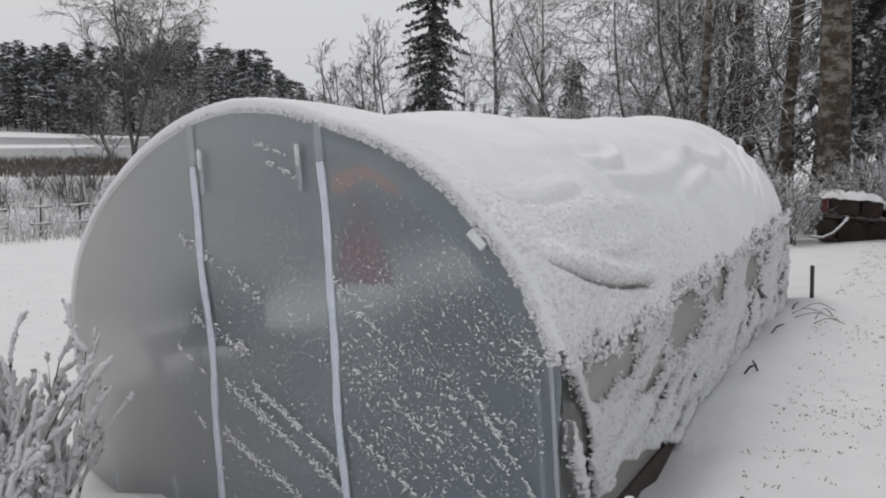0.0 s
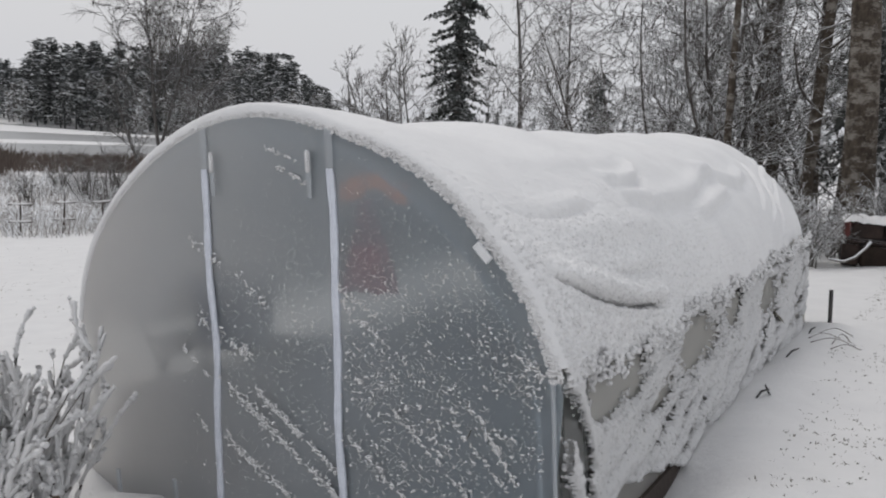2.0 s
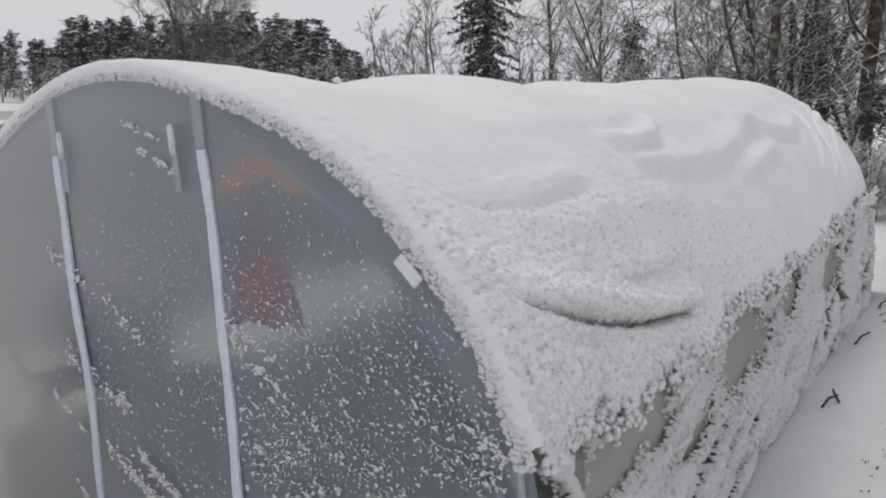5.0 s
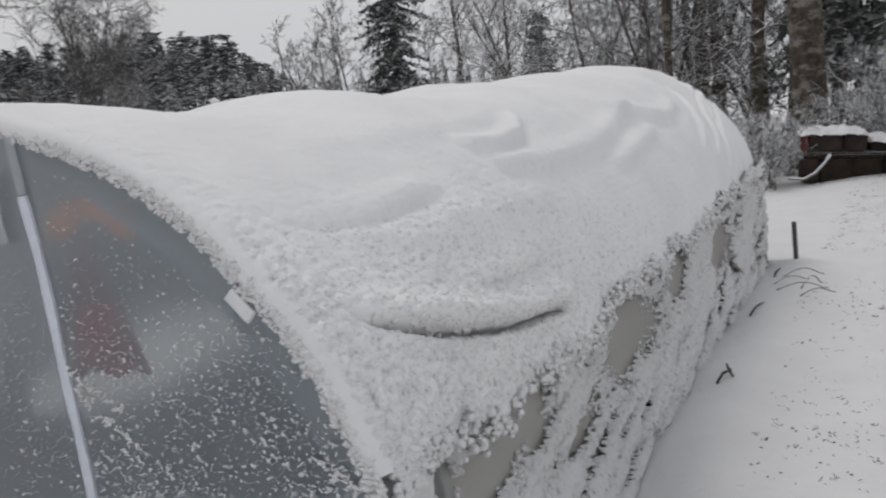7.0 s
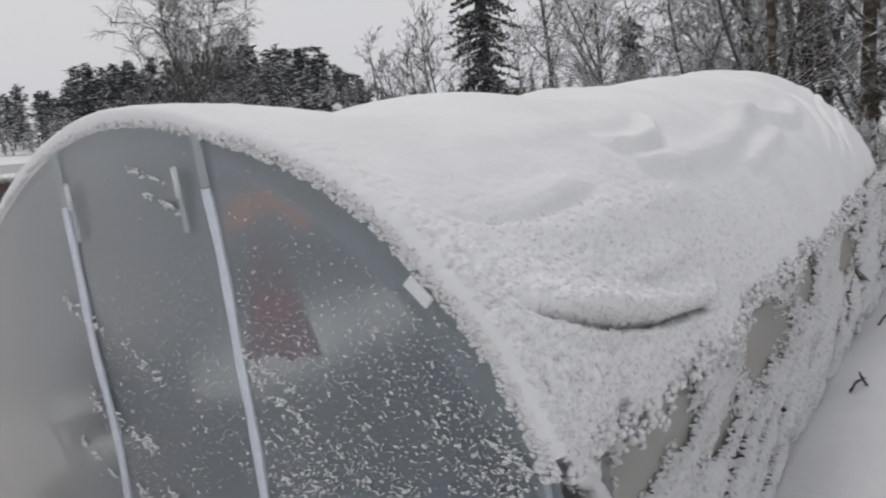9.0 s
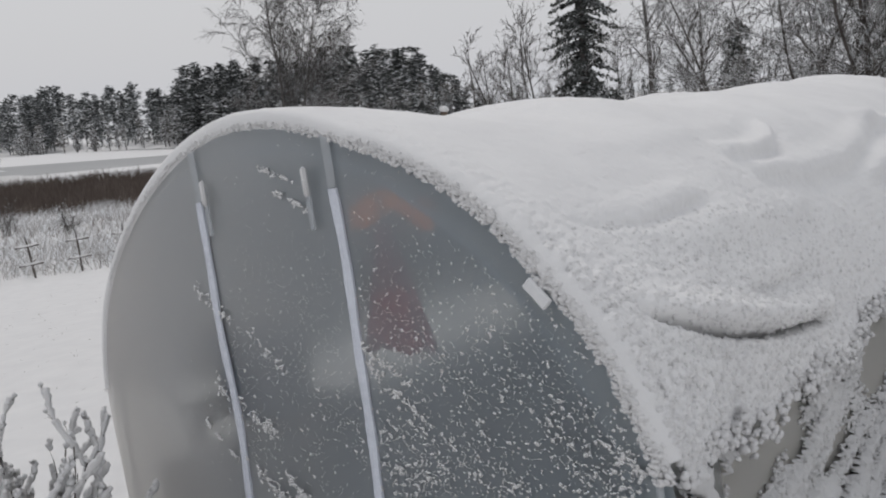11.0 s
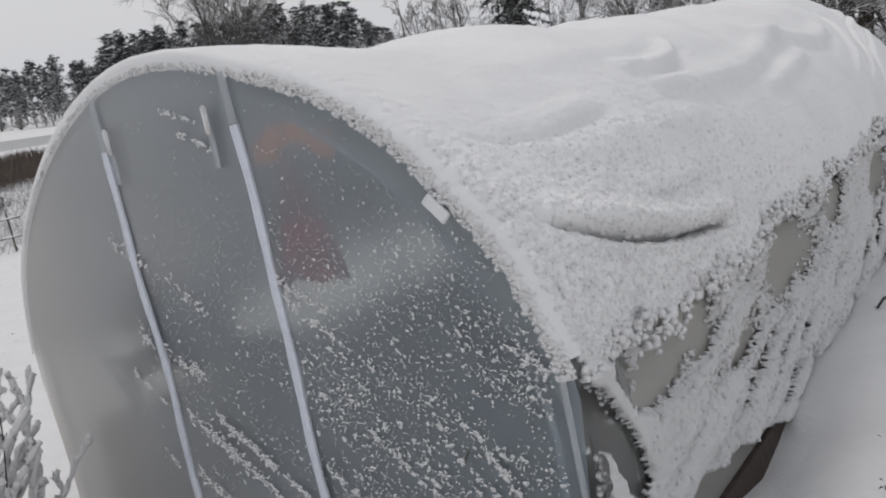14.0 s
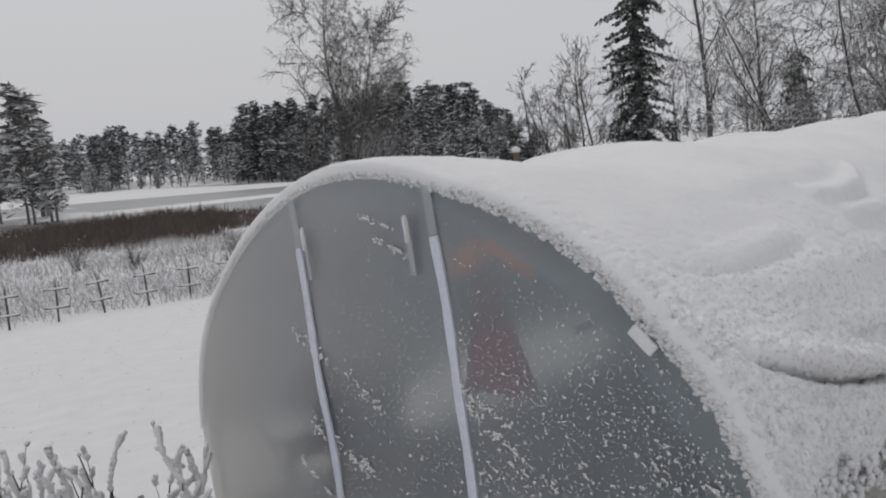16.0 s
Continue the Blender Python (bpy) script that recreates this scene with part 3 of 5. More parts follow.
def build_roof_snow():
    rng = random.Random(4)
    ph = np.concatenate([np.linspace(0.03, 0.75, 190), np.linspace(0.754, 1.25, 90), np.linspace(1.26, math.pi, 110)])
    lip = ((0.012, -0.010), (-0.010, -0.004), (-0.022, 0.010), (-0.025, 0.024), (-0.019, 0.038), (-0.006, 0.046))
    yy = np.concatenate([np.linspace(0.010, 2.3, 330), np.linspace(2.31, LENGTH + 0.08, 200)])
    PH, Y = np.meshgrid(ph, yy, indexing="ij")
    R = roof_radius(PH, Y)
    # the lip over the front film, feathered into small tufts
    tuft = np.interp(ph, [0, 0.9, 1.3, 1.7, 3.2], [1.0, 0.8, 0.45, 0.15, 0.05])
    jag = (0.026 * (cells(ph * 34, ph * 0 + 0.5, 31) - 0.6) + 0.010 * vnoise(ph * 110, ph * 0, 32)) * tuft
    lr = np.stack([brow(ph) + dr * lip_thick(ph) - jag * k for (y, dr), k in zip(lip, (1, 1, 0.8, 0.5, 0.25, 0.1))], 1)
    ly = np.stack([np.full(len(ph), y) * (0.5 + 0.5 * tuft) for y, dr in lip], 1)
    R, Y, PH = np.concatenate([lr, R], 1), np.concatenate([ly, Y], 1), np.repeat(ph[:, None], len(lip) + len(yy), 1)
    X, Z = R * np.cos(PH), Z0 + R * np.sin(PH)
    rag = 0.06 * fbm(Y * 3.1, Y * 0, 51, 5, 0.65)
    low = np.interp(Y, [0, 0.3, 0.7, 0.85, 1.4, 3.5, 7], [0.87, 0.85, 0.78, 0.83, 0.86, 0.88, 0.97]) + rag * 0.7
    ok = ((Z > low - 0.03 + 0.05 * cells(Y * 8, Y * 0 + 0.5, 53)) | ((X < 0) & (Z > 1.05))).ravel()
    F = grid_faces(*PH.shape)
    F = F[ok[F].all(1)]
    used = np.unique(F)
    back = np.zeros(X.size, int)
    back[used] = np.arange(len(used))
    V = np.stack([X.ravel(), Y.ravel(), Z.ravel()], 1)
    ob = mesh("roof_snow", V[used].tolist(), back[F].tolist(), SNOW, None, True)
    ob.matrix_world = TUNNEL
    tagged(ob, "thick fresh snow draped over the tunnel roof in soft folds", "snow", kind="stuff")
    # tufts along the front edge, pointing outwards over the film, and crumbs along the lower edge
    V, F = [], []
    for i in range(1500):
        t = rng.uniform(0.10, 1.15) if rng.random() < 0.8 else rng.uniform(1.15, 2.6)
        big = float(np.interp(t, [0, 0.9, 1.3, 1.7, 3.2], [1.0, 0.85, 0.6, 0.35, 0.2]))
        r = float(brow(t)) + rng.uniform(-0.022, 0.035) * big
        s = rng.uniform(0.005, 0.011) * (0.4 + 0.6 * big)
        lump(V, F, (r * math.cos(t), -0.016 - rng.uniform(-0.006, 0.010) * big, Z0 + r * math.sin(t)), s * rng.uniform(1.0, 1.9), s, s * 0.85, rng, rng.gauss(-0.25, 0.4))
    py, pt = np.array([abs(rng.gauss(0, 1.2)) + 0.02 for i in range(7500)]).clip(0.02, 6.5), np.array([abs(rng.gauss(0, 0.30)) + 0.06 for i in range(7500)])
    for y, t, r in zip(py, pt, roof_radius(pt, py)):
        if t > 0.62 - 0.10 * y:
            continue
        s = rng.uniform(0.005, 0.013) * (1.15 - 0.6 * t)
        if Z0 + r * math.sin(t) > 0.85:
            lump(V, F, ((r - 0.55 * s) * math.cos(t), y, Z0 + (r - 0.55 * s) * math.sin(t)), s, s * rng.uniform(0.9, 1.4), s * 0.9, rng, rng.uniform(0, 3))
    for i in range(1500):
        y = rng.uniform(0.05, LENGTH)
        s = rng.uniform(0.007, 0.017)
        z = float(np.interp(y, [0, 0.3, 0.7, 0.85, 1.4, 3.5, 7], [0.87, 0.85, 0.78, 0.83, 0.86, 0.88, 0.97])) + 0.035 * float(fbm(y * 3.1, 0.0, 51, 4)) + rng.gauss(0.0, 0.03)
        lump(V, F, (1.545 + rng.uniform(0, 0.04), y, z), s, s * 1.2, s, rng, rng.uniform(0, 3))
    ob = mesh("edge_snow", V, F, SNOW_ROUGH, None, True)
    ob.matrix_world = TUNNEL
    tagged(ob, "ragged crumbs of snow along the roof edge", "snow", kind="stuff")


build_roof_snow()


def build_wall_snow():
    """Snow clinging to the film of the side wall in round clumps and slanting runs."""
    ny, nz = 800, 130
    y = np.concatenate([np.linspace(0.03, 3.2, 520), np.linspace(3.21, LENGTH - 0.02, ny - 520)])
    z = np.linspace(-0.12, 0.94, nz)
    Y, Z = np.meshgrid(y, z, indexing="ij")
    u, w = Y * 0.97 + Z * 0.24, -Y * 0.24 + Z * 0.97
    clump = cells(Y * 22, Z * 30, 61)
    crumb = cells(Y * 48 + 7, Z * 60, 62)
    runs = fbm(u * 2.6, w * 17, 63, 3)
    big = fbm(Y * 2.2, Z * 3.0, 65, 3)
    low = smooth(0.6, 0.15, Z)
    cov = 0.34 * big + 0.70 * runs * (0.45 + 0.75 * low) + 0.8 * (clump - 0.62) + 0.4 * (crumb - 0.55)
    for yc, zc, lean, wy, wz, amp in ((2.22, 0.66, 0.5, 0.24, 0.13, 2.0), (0.64, 0.68, 0.6, 0.17, 0.09, 1.8), (1.0, 0.74, 0.5, 0.12, 0.09, 1.3), (3.3, 0.72, 0.6, 0.22, 0.13, 1.4), (1.42, 0.46, 0.8, 0.16, 0.05, 1.2), (4.7, 0.66, 0.6, 0.3, 0.13, 1.1)):
        cov = cov - amp * np.exp(-((Y - yc - lean * (Z - zc)) / wy) ** 2 - ((Z - zc) / wz) ** 2)
    # the loose clear film by the corner stays bare but for two runs of snow
    cov = cov - 1.9 * smooth(0.40, 0.30, Y) * smooth(0.86, 0.80, Z)
    for z0, y0, z1, y1 in ((0.62, 0.03, 0.08, 0.26), (0.84, 0.12, 0.40, 0.48), (0.38, 0.32, 0.18, 0.52)):
        cov = cov + 3.0 * np.exp(-((Y - np.interp(Z, [z1, z0], [y1, y0])) / 0.06) ** 2) * smooth(z1 - 0.04, z1, Z) * smooth(z0 + 0.04, z0, Z)
    cov = cov + 0.7 * np.exp(-((Y - 0.70) / 0.35) ** 2 - ((Z - 0.42) / 0.14) ** 2)
    cov = cov - 1.0 * smooth(6.4, 7.0, Y) * smooth(0.6, 0.3, Z)
    foot = np.interp(Y, [0.0, 0.35, 0.7, 1.6, 1.95, 7], [0.0, 0.16, 0.21, 0.06, -0.12, -0.14]) + 0.03 * vnoise(Y * 5, Y * 0, 8)
    cov = cov + 0.35 * smooth(foot + 0.25, foot + 0.08, Z) - 2.5 * smooth(foot + 0.03, foot - 0.03, Z)
    cov = cov - 2.2 * smooth(0.84, 0.91, Z + 0.03 * vnoise(Y * 7, Y * 0, 69))
    c = np.clip(cov, 0, 1)
    d = 0.002 + 0.008 * smooth(0, 0.35, cov) + 0.010 * c + (0.020 * clump + 0.009 * crumb) * smooth(0.0, 0.45, cov) + 0.012 * low * c + 0.020 * np.clip(runs, -0.4, 1) * low * smooth(0, 0.4, cov)
    X = A + 0.004 + d + 0.035 * smooth(0.42, 0.10, Y)
    V = np.stack([X.ravel(), Y.ravel(), Z.ravel()], 1)
    F = grid_faces(ny, nz)
    ok = (cov > 0.0).ravel()
    F = F[ok[F].all(1)]
    used = np.unique(F)
    back = np.zeros(len(V), int)
    back[used] = np.arange(len(used))
    rng = random.Random(33)
    cV, cF = [], []
    while len(cF) < 20 * 6500:
        a, b = rng.randrange(ny), rng.randrange(nz)
        if y[a] > 4.5 and rng.random() < 0.5:
            continue
        if cov[a, b] + rng.uniform(-0.1, 0.35) < 0.05 or cov[a, b] < -0.25:
            continue
        s = rng.uniform(0.005, 0.013)
        lump(cV, cF, (A + 0.003 + max(0.0, float(d[a, b])) * rng.uniform(0.5, 1.05), float(y[a]) + rng.gauss(0, 0.004), float(z[b])), s * 0.9, s * rng.uniform(0.9, 1.4), s, rng, rng.uniform(0, 3))
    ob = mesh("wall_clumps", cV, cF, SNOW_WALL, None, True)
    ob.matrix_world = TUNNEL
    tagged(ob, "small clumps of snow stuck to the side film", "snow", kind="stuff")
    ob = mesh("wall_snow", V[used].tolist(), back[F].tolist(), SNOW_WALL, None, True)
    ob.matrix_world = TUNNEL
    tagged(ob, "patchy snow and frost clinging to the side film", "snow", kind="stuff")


build_wall_snow()


def build_flecks():
    """Wind-blown grains of snow stuck to the front film, single and in slanting streaks."""
    rng = random.Random(12)
    V, F = [], []

    def inside(x, z, m=0.035):
        return abs(x) < A - m and z > 0 and (z < Z0 + 0.1 or math.hypot(x, z - Z0) < float(brow(math.atan2(z - Z0, x))) - m)

    slant = radians(-34)
    ca, sa = math.cos(slant), math.sin(slant)

    def dab(x, z, s):
        """One grain or a small cluster of them."""
        for q in range(1 if s < 0.005 else rng.randint(1, 3)):
            k = s * rng.uniform(0.6, 1.0)
            lump(V, F, (x + rng.gauss(0, s * 0.9) * (q > 0), -0.010 - k * 0.3, z + rng.gauss(0, s * 0.6) * (q > 0)), k * rng.uniform(1.0, 1.35), k * 0.8, k, rng, slant * rng.uniform(0.0, 1.2) + rng.gauss(0, 0.4))

    n = 0
    while n < 7600:
        x, z = rng.uniform(-1.3, 1.5), rng.uniform(0.0, 2.0)
        if not inside(x, z):
            continue
        along, across = x * ca + z * sa, -x * sa + z * ca
        streak = float(fbm(np.float64(along * 1.8), np.float64(across * 9), 71, 3))
        grain = float(vnoise(np.float64(x * 7), np.float64(z * 7), 73))
        if x > 0.44:
            side = float(np.interp(z, [0, 0.25, 0.5, 0.9, 1.3, 1.5, 1.7, 2], [0.25, 0.35, 0.75, 1.0, 0.75, 0.35, 0.10, 0.03])) * float(smooth(0.2, 0.7, x))
        elif x > -0.40:
            side = float(np.interp(z, [0, 0.6, 1.2, 1.6, 2], [0.14, 0.36, 0.40, 0.20, 0.16]))
        else:
            side = 0.06 * float(smooth(-0.75, -0.45, x)) * float(smooth(1.6, 1.2, z))
        if rng.random() > side * min(1.0, max(0.0, 0.55 + 0.45 * streak + 0.25 * grain)):
            continue
        size = float(np.interp(z, [0.3, 0.8, 1.3, 1.8], [1.25, 1.2, 0.85, 0.6])) * (1.0 if x > 0.44 else 0.75)
        dab(x, z, rng.uniform(0.0018, 0.0040) * size * (1.8 if rng.random() < 0.14 else 1))
        n += 1
    for x0, z0, x1, z1, w, m in ((-0.38, 0.74, 0.62, 0.06, 0.020, 520), (-0.10, 0.68, 0.44, 0.30, 0.014, 260), (-0.36, 0.42, 0.40, -0.02, 0.018, 330), (0.46, 1.22, 0.72, 1.06, 0.012, 70), (0.46, 1.16, 0.86, 0.86, 0.012, 90),
                                 (0.02, 1.90, 0.22, 1.82, 0.007, 55), (0.10, 1.80, 0.29, 1.71, 0.007, 60), (0.47, 0.52, 1.0, 0.10, 0.014, 150), (0.75, 0.66, 1.20, 0.26, 0.010, 120), (1.05, 0.66, 1.30, 0.40, 0.010, 70), (1.18, 0.70, 1.49, 0.20, 0.010, 130),
                                 (-0.52, 1.44, -0.30, 1.30, 0.02, 60), (-0.48, 1.02, -0.12, 0.84, 0.024, 130), (-0.62, 0.86, -0.42, 0.70, 0.010, 60), (-0.2, 1.26, 0.06, 1.06, 0.02, 70), (-0.55, 0.50, -0.42, 0.38, 0.008, 22), (1.36, 0.98, 1.49, 0.88, 0.02, 45)):
        for i in range(m):
            k = rng.random()
            x, z = x0 + (x1 - x0) * k + rng.gauss(0, w * 0.5), z0 + (z1 - z0) * k + rng.gauss(0, w * (1 - 0.4 * k))
            if float(vnoise(np.float64(k * 14), np.float64(z0 * 9), 75)) > -0.45:
                dab(x, z, rng.uniform(0.003, 0.008))
    ob = mesh("front_flecks", V, F, SNOW_ROUGH, None, True)
    ob.matrix_world = TUNNEL
    tagged(ob, "wind-blown snow flecks stuck to the front film", "snow", kind="stuff")


build_flecks()


# ---- inside the greenhouse ----
def local(x, y, z, rx=0, ry=0, rz=0):
    return TUNNEL @ pose(x, y, z, rx, ry, rz)


def build_inside():
    V, F = [], []
    nx, ny = 40, 90
    xs, ys = np.linspace(-LEFT * A + 0.02, A - 0.02, nx), np.linspace(0.03, LENGTH - 0.02, ny)
    X, Y = np.meshgrid(xs, ys, indexing="ij")
    Z = 0.08 + 0.035 * fbm(X * 4, Y * 4, 81, 4)
    V = np.stack([X.ravel(), Y.ravel(), Z.ravel()], 1)
    ob = mesh("soil_floor", V.tolist(), grid_faces(nx, ny).tolist(), SOIL, None, True)
    ob.matrix_world = TUNNEL
    tagged(ob, "dark bare soil floor inside the tunnel", "soil", kind="structure")
    # withered plants tied up in the beds
    rng = random.Random(5)
    for k in range(9):
        V, F = [], []
        x = (-1.0 if k % 2 else 1.02) + rng.uniform(-0.15, 0.15)
        y = 0.6 + 0.62 * k
        tall = rng.uniform(0.5, 0.95)
        for i in range(7):
            p, d = Vector((rng.gauss(0, 0.03), rng.gauss(0, 0.03), 0)), Vector((rng.gauss(0, 0.22), rng.gauss(0, 0.22), 1)).normalized()
            pts = [p]
            for j in range(6):
                d = (d + Vector((rng.gauss(0, 0.16), rng.gauss(0, 0.16), -0.10 * j * 0.5))).normalized()
                pts.append(pts[-1] + d * tall / 6)
            tube(V, F, pts, [0.006 - 0.0007 * j for j in range(7)], 4)
            for j in range(2, 7):
                for q in range(3):
                    a, b = Vector((rng.gauss(0, 0.07), rng.gauss(0, 0.07), -rng.uniform(0.03, 0.12))), Vector((rng.gauss(0, 0.03), rng.gauss(0, 0.03), rng.gauss(0, 0.02)))
                    n = len(V)
                    V.extend([pts[j], pts[j] + a * 0.5 + b, pts[j] + a, pts[j] + a * 0.5 - b])
                    F.append((n, n + 1, n + 2, n + 3))
        t = mesh("withered_plant", V, F, TUFT)
        t.matrix_world = local(x, y, 0.07)
        tagged(t, "withered brown plant standing in dark soil", "plant", "withered plants")
    # potting bench with a blue tub, seen dimly
    bench = thing("potting_bench", local(-0.62, 0.40, 0.06), "rough wooden potting bench behind the front film", "bench")
    for i in range(4):
        part("board", box(0.95, 0.11, 0.028, 0.004, (0, -0.18 + 0.12 * i, 0.76)), WOOD, bench)
    for sx in (-1, 1):
        for sy in (-1, 1):
            part("leg", box(0.05, 0.05, 0.76, 0.004, (sx * 0.42, sy * 0.17, 0)), WOOD, bench)
        part("rail", box(0.03, 0.30, 0.05, 0.003, (sx * 0.42, 0, 0.66)), WOOD, bench)
    tub = thing("tub", local(-0.50, 0.27, 0.84), "dark blue plastic tub on a potting bench", "tub")
    V, F = [], []
    prof = [(0.0, 0.0), (0.19, 0.0), (0.205, 0.02), (0.245, 0.34), (0.262, 0.345), (0.262, 0.365), (0.235, 0.36), (0.195, 0.03), (0.0, 0.025)]
    for k in range(28):
        a = 2 * math.pi * k / 28
        for r, z in prof:
            V.append((1.15 * r * math.cos(a), r * math.sin(a) * 0.8, z))
    np_ = len(prof)
    for k in range(28):
        for i in range(np_ - 1):
            F.append((k * np_ + i, (k + 1) % 28 * np_ + i, (k + 1) % 28 * np_ + i + 1, k * np_ + i + 1))
    mesh("body", V, F, BLUE, tub, True)
    for sx in (-1, 1):
        V, F = [], []
        tube(V, F, [Vector((sx * (0.285 + 0.05 * math.sin(a)), -0.08 * math.cos(a), 0.30 - 0.02 * math.sin(a))) for a in np.linspace(0, math.pi, 8)], [0.009] * 8, 6)
        mesh("handle", V, F, BLUE, tub, True)
    # cloths hung up behind the film
    cloth = thing("hanging_cloth", local(0.60, 0.034, 1.21), "dark red cloth gathered at the top and hung from a hook", "cloth")
    for name, z0, z1, mat in (("hem", 0.0, 0.20, RED), ("folds", 0.20, 0.43, MAROON)):
        V, F = [], []
        for i in range(9):
            z = z0 + (z1 - z0) * i / 8
            r = 0.020 + 0.125 * (1 - z / 0.43) ** 0.9
            for k in range(36):
                a = 2 * math.pi * k / 36
                f = r * (1 + 0.16 * math.sin(6 * a + 2 * z) + 0.06 * math.sin(11 * a))
                V.append((f * math.cos(a), 0.16 * f * math.sin(a), z - (0.02 * math.sin(4 * a) if z < 0.02 else 0)))
        for i in range(8):
            for k in range(36):
                F.append((i * 36 + k, i * 36 + (k + 1) % 36, (i + 1) * 36 + (k + 1) % 36, (i + 1) * 36 + k))
        mesh(name, V, F, mat, cloth, True)
    V, F = [], []
    tube(V, F, [Vector((0, 0, 0.42)), Vector((0.004, 0, 0.47)), Vector((0.012, 0, 0.50)), Vector((0, 0, 0.52)), Vector((-0.01, 0, 0.50))], [0.004] * 5, 5)
    mesh("hook", V, F, IRON, cloth, True)
    V, F = [], []
    n = 26
    for i in range(n):
        k = i / (n - 1)
        x = 0.45 + 0.38 * k
        zt = 1.70 + 0.075 * math.sin(min(1, k * 1.25) * math.pi * 0.75) - 0.06 * k
        drop = 0.075 + 0.03 * math.sin(7 * k) + 0.035 * (k > 0.55) * math.sin((k - 0.55) * 7)
        for dz, y in ((0, 0.035), (0, 0.055), (-drop, 0.065), (-drop, 0.028)):
            V.append((x, y + 0.008 * math.sin(19 * k), zt + dz))
    for i in range(n - 1):
        for q in range(4):
            F.append((i * 4 + q, (i + 1) * 4 + q, (i + 1) * 4 + (q + 1) % 4, i * 4 + (q + 1) % 4))
    oc = mesh("orange_cloth", V, F, ORANGE, None, True)
    oc.matrix_world = TUNNEL
    tagged(oc, "orange cloth slung over a line under the tunnel roof", "cloth")
    V, F = [], []
    tube(V, F, [Vector((x, 0.075, 1.64 + 0.03 * math.cos((x - 0.2) * 1.1))) for x in np.linspace(-1.05, 0.86, 16)], [0.004] * 16, 5)
    ln = mesh("clothes_line", V, F, IRON, None, True)
    ln.matrix_world = TUNNEL
    tagged(ln, "thin dark line strung across under the roof", "line")


build_inside()


# ---- growing things ----
def grow(rng, trunk, twigs, start, way, length, r0, level, cfg, paths=None):
    """One stem and, level by level, what branches from it."""
    c = cfg[level]
    n = c["segs"]
    pts, p, d = [start.copy()], start.copy(), way.normalized()
    for i in range(n):
        d = (d + Vector((rng.gauss(0, c["wob"]), rng.gauss(0, c["wob"]), c["up"] + rng.gauss(0, c["wob"] * 0.6)))).normalized()
        p = p + d * (length / n)
        pts.append(p.copy())
    tip = c.get("tip", 0.25)
    radii = [r0 * (1 - (1 - tip) * i / n) for i in range(n + 1)]
    V, F = trunk if level == 0 else twigs
    tube(V, F, pts, radii, c["sides"], cap=level < 2)
    if paths is not None:
        paths.append((pts, radii, level))
    if level + 1 >= len(cfg):
        return
    nx = cfg[level + 1]
    for k in range(c["kids"]):
        at = c["from"] + (1 - c["from"]) * (k + rng.random()) / c["kids"]
        i = min(int(at * n), n - 1)
        q = pts[i].lerp(pts[i + 1], at * n - i)
        axis = (pts[i + 1] - pts[i]).normalized()
        side = axis.orthogonal().normalized()
        side.rotate(Matrix.Rotation(rng.uniform(0, 2 * math.pi), 3, axis))
        ang = radians(rng.uniform(*nx["angle"]))
        d = axis * math.cos(ang) + side * math.sin(ang)
        ln = length * nx["len"] * rng.uniform(0.6, 1.15) * (1.1 - c.get("short", 0.6) * at)
        grow(rng, trunk, twigs, q, d, ln, max(radii[i] * nx["thin"], nx.get("least", 0.004)), level + 1, cfg, paths)


def bare_tree(name, foot, height, r0, cfg, mats, label, category, seed, lean=(0, 0), stems=1, group=""):
    rng = random.Random(seed)
    tree = thing(name, Matrix.Translation(foot), label, category, group)
    tw = ([], [])
    for s in range(stems):
        tr = ([], [])
        d = Vector((lean[0], lean[1], 1)) if stems == 1 else Vector((rng.gauss(lean[0], 0.34), rng.gauss(lean[1], 0.34), 1))
        base = Vector((0, 0, -0.1)) if stems == 1 else Vector((rng.gauss(0, 0.35), rng.gauss(0, 0.35), -0.1))
        grow(rng, tr, tw, base, d, height * (1 if stems == 1 else rng.uniform(0.75, 1.05)), r0 * (1 if stems == 1 else rng.uniform(0.6, 1.0)), 0, cfg)
        mesh("trunk" if stems == 1 else "stem", *tr, mats[0], tree, True)
    mesh("crown", *tw, mats[1], tree, True)
    return tree


BIG = [dict(segs=14, sides=8, wob=0.05, up=0.05, kids=26, tip=0.15, **{"from": 0.22}),
       dict(segs=9, sides=5, wob=0.09, up=0.06, kids=14, len=0.58, thin=0.42, angle=(28, 68), **{"from": 0.15}),
       dict(segs=6, sides=3, wob=0.13, up=-0.03, kids=11, len=0.42, thin=0.5, angle=(25, 65), least=0.026, **{"from": 0.15}),
       dict(segs=4, sides=3, wob=0.16, up=-0.16, kids=0, len=0.6, thin=0.5, angle=(20, 60), least=0.017, **{"from": 0.1})]
WEEPING = [dict(segs=14, sides=7, wob=0.035, up=0.05, kids=24, tip=0.12, **{"from": 0.22}),
           dict(segs=7, sides=4, wob=0.07, up=0.05, kids=10, len=0.30, thin=0.42, angle=(30, 60), **{"from": 0.2}),
           dict(segs=6, sides=3, wob=0.09, up=-0.22, kids=6, len=0.60, thin=0.5, angle=(20, 60), least=0.015, **{"from": 0.2}),
           dict(segs=4, sides=3, wob=0.08, up=-0.35, kids=0, len=0.6, thin=0.5, angle=(20, 50), least=0.011, **{"from": 0.1})]
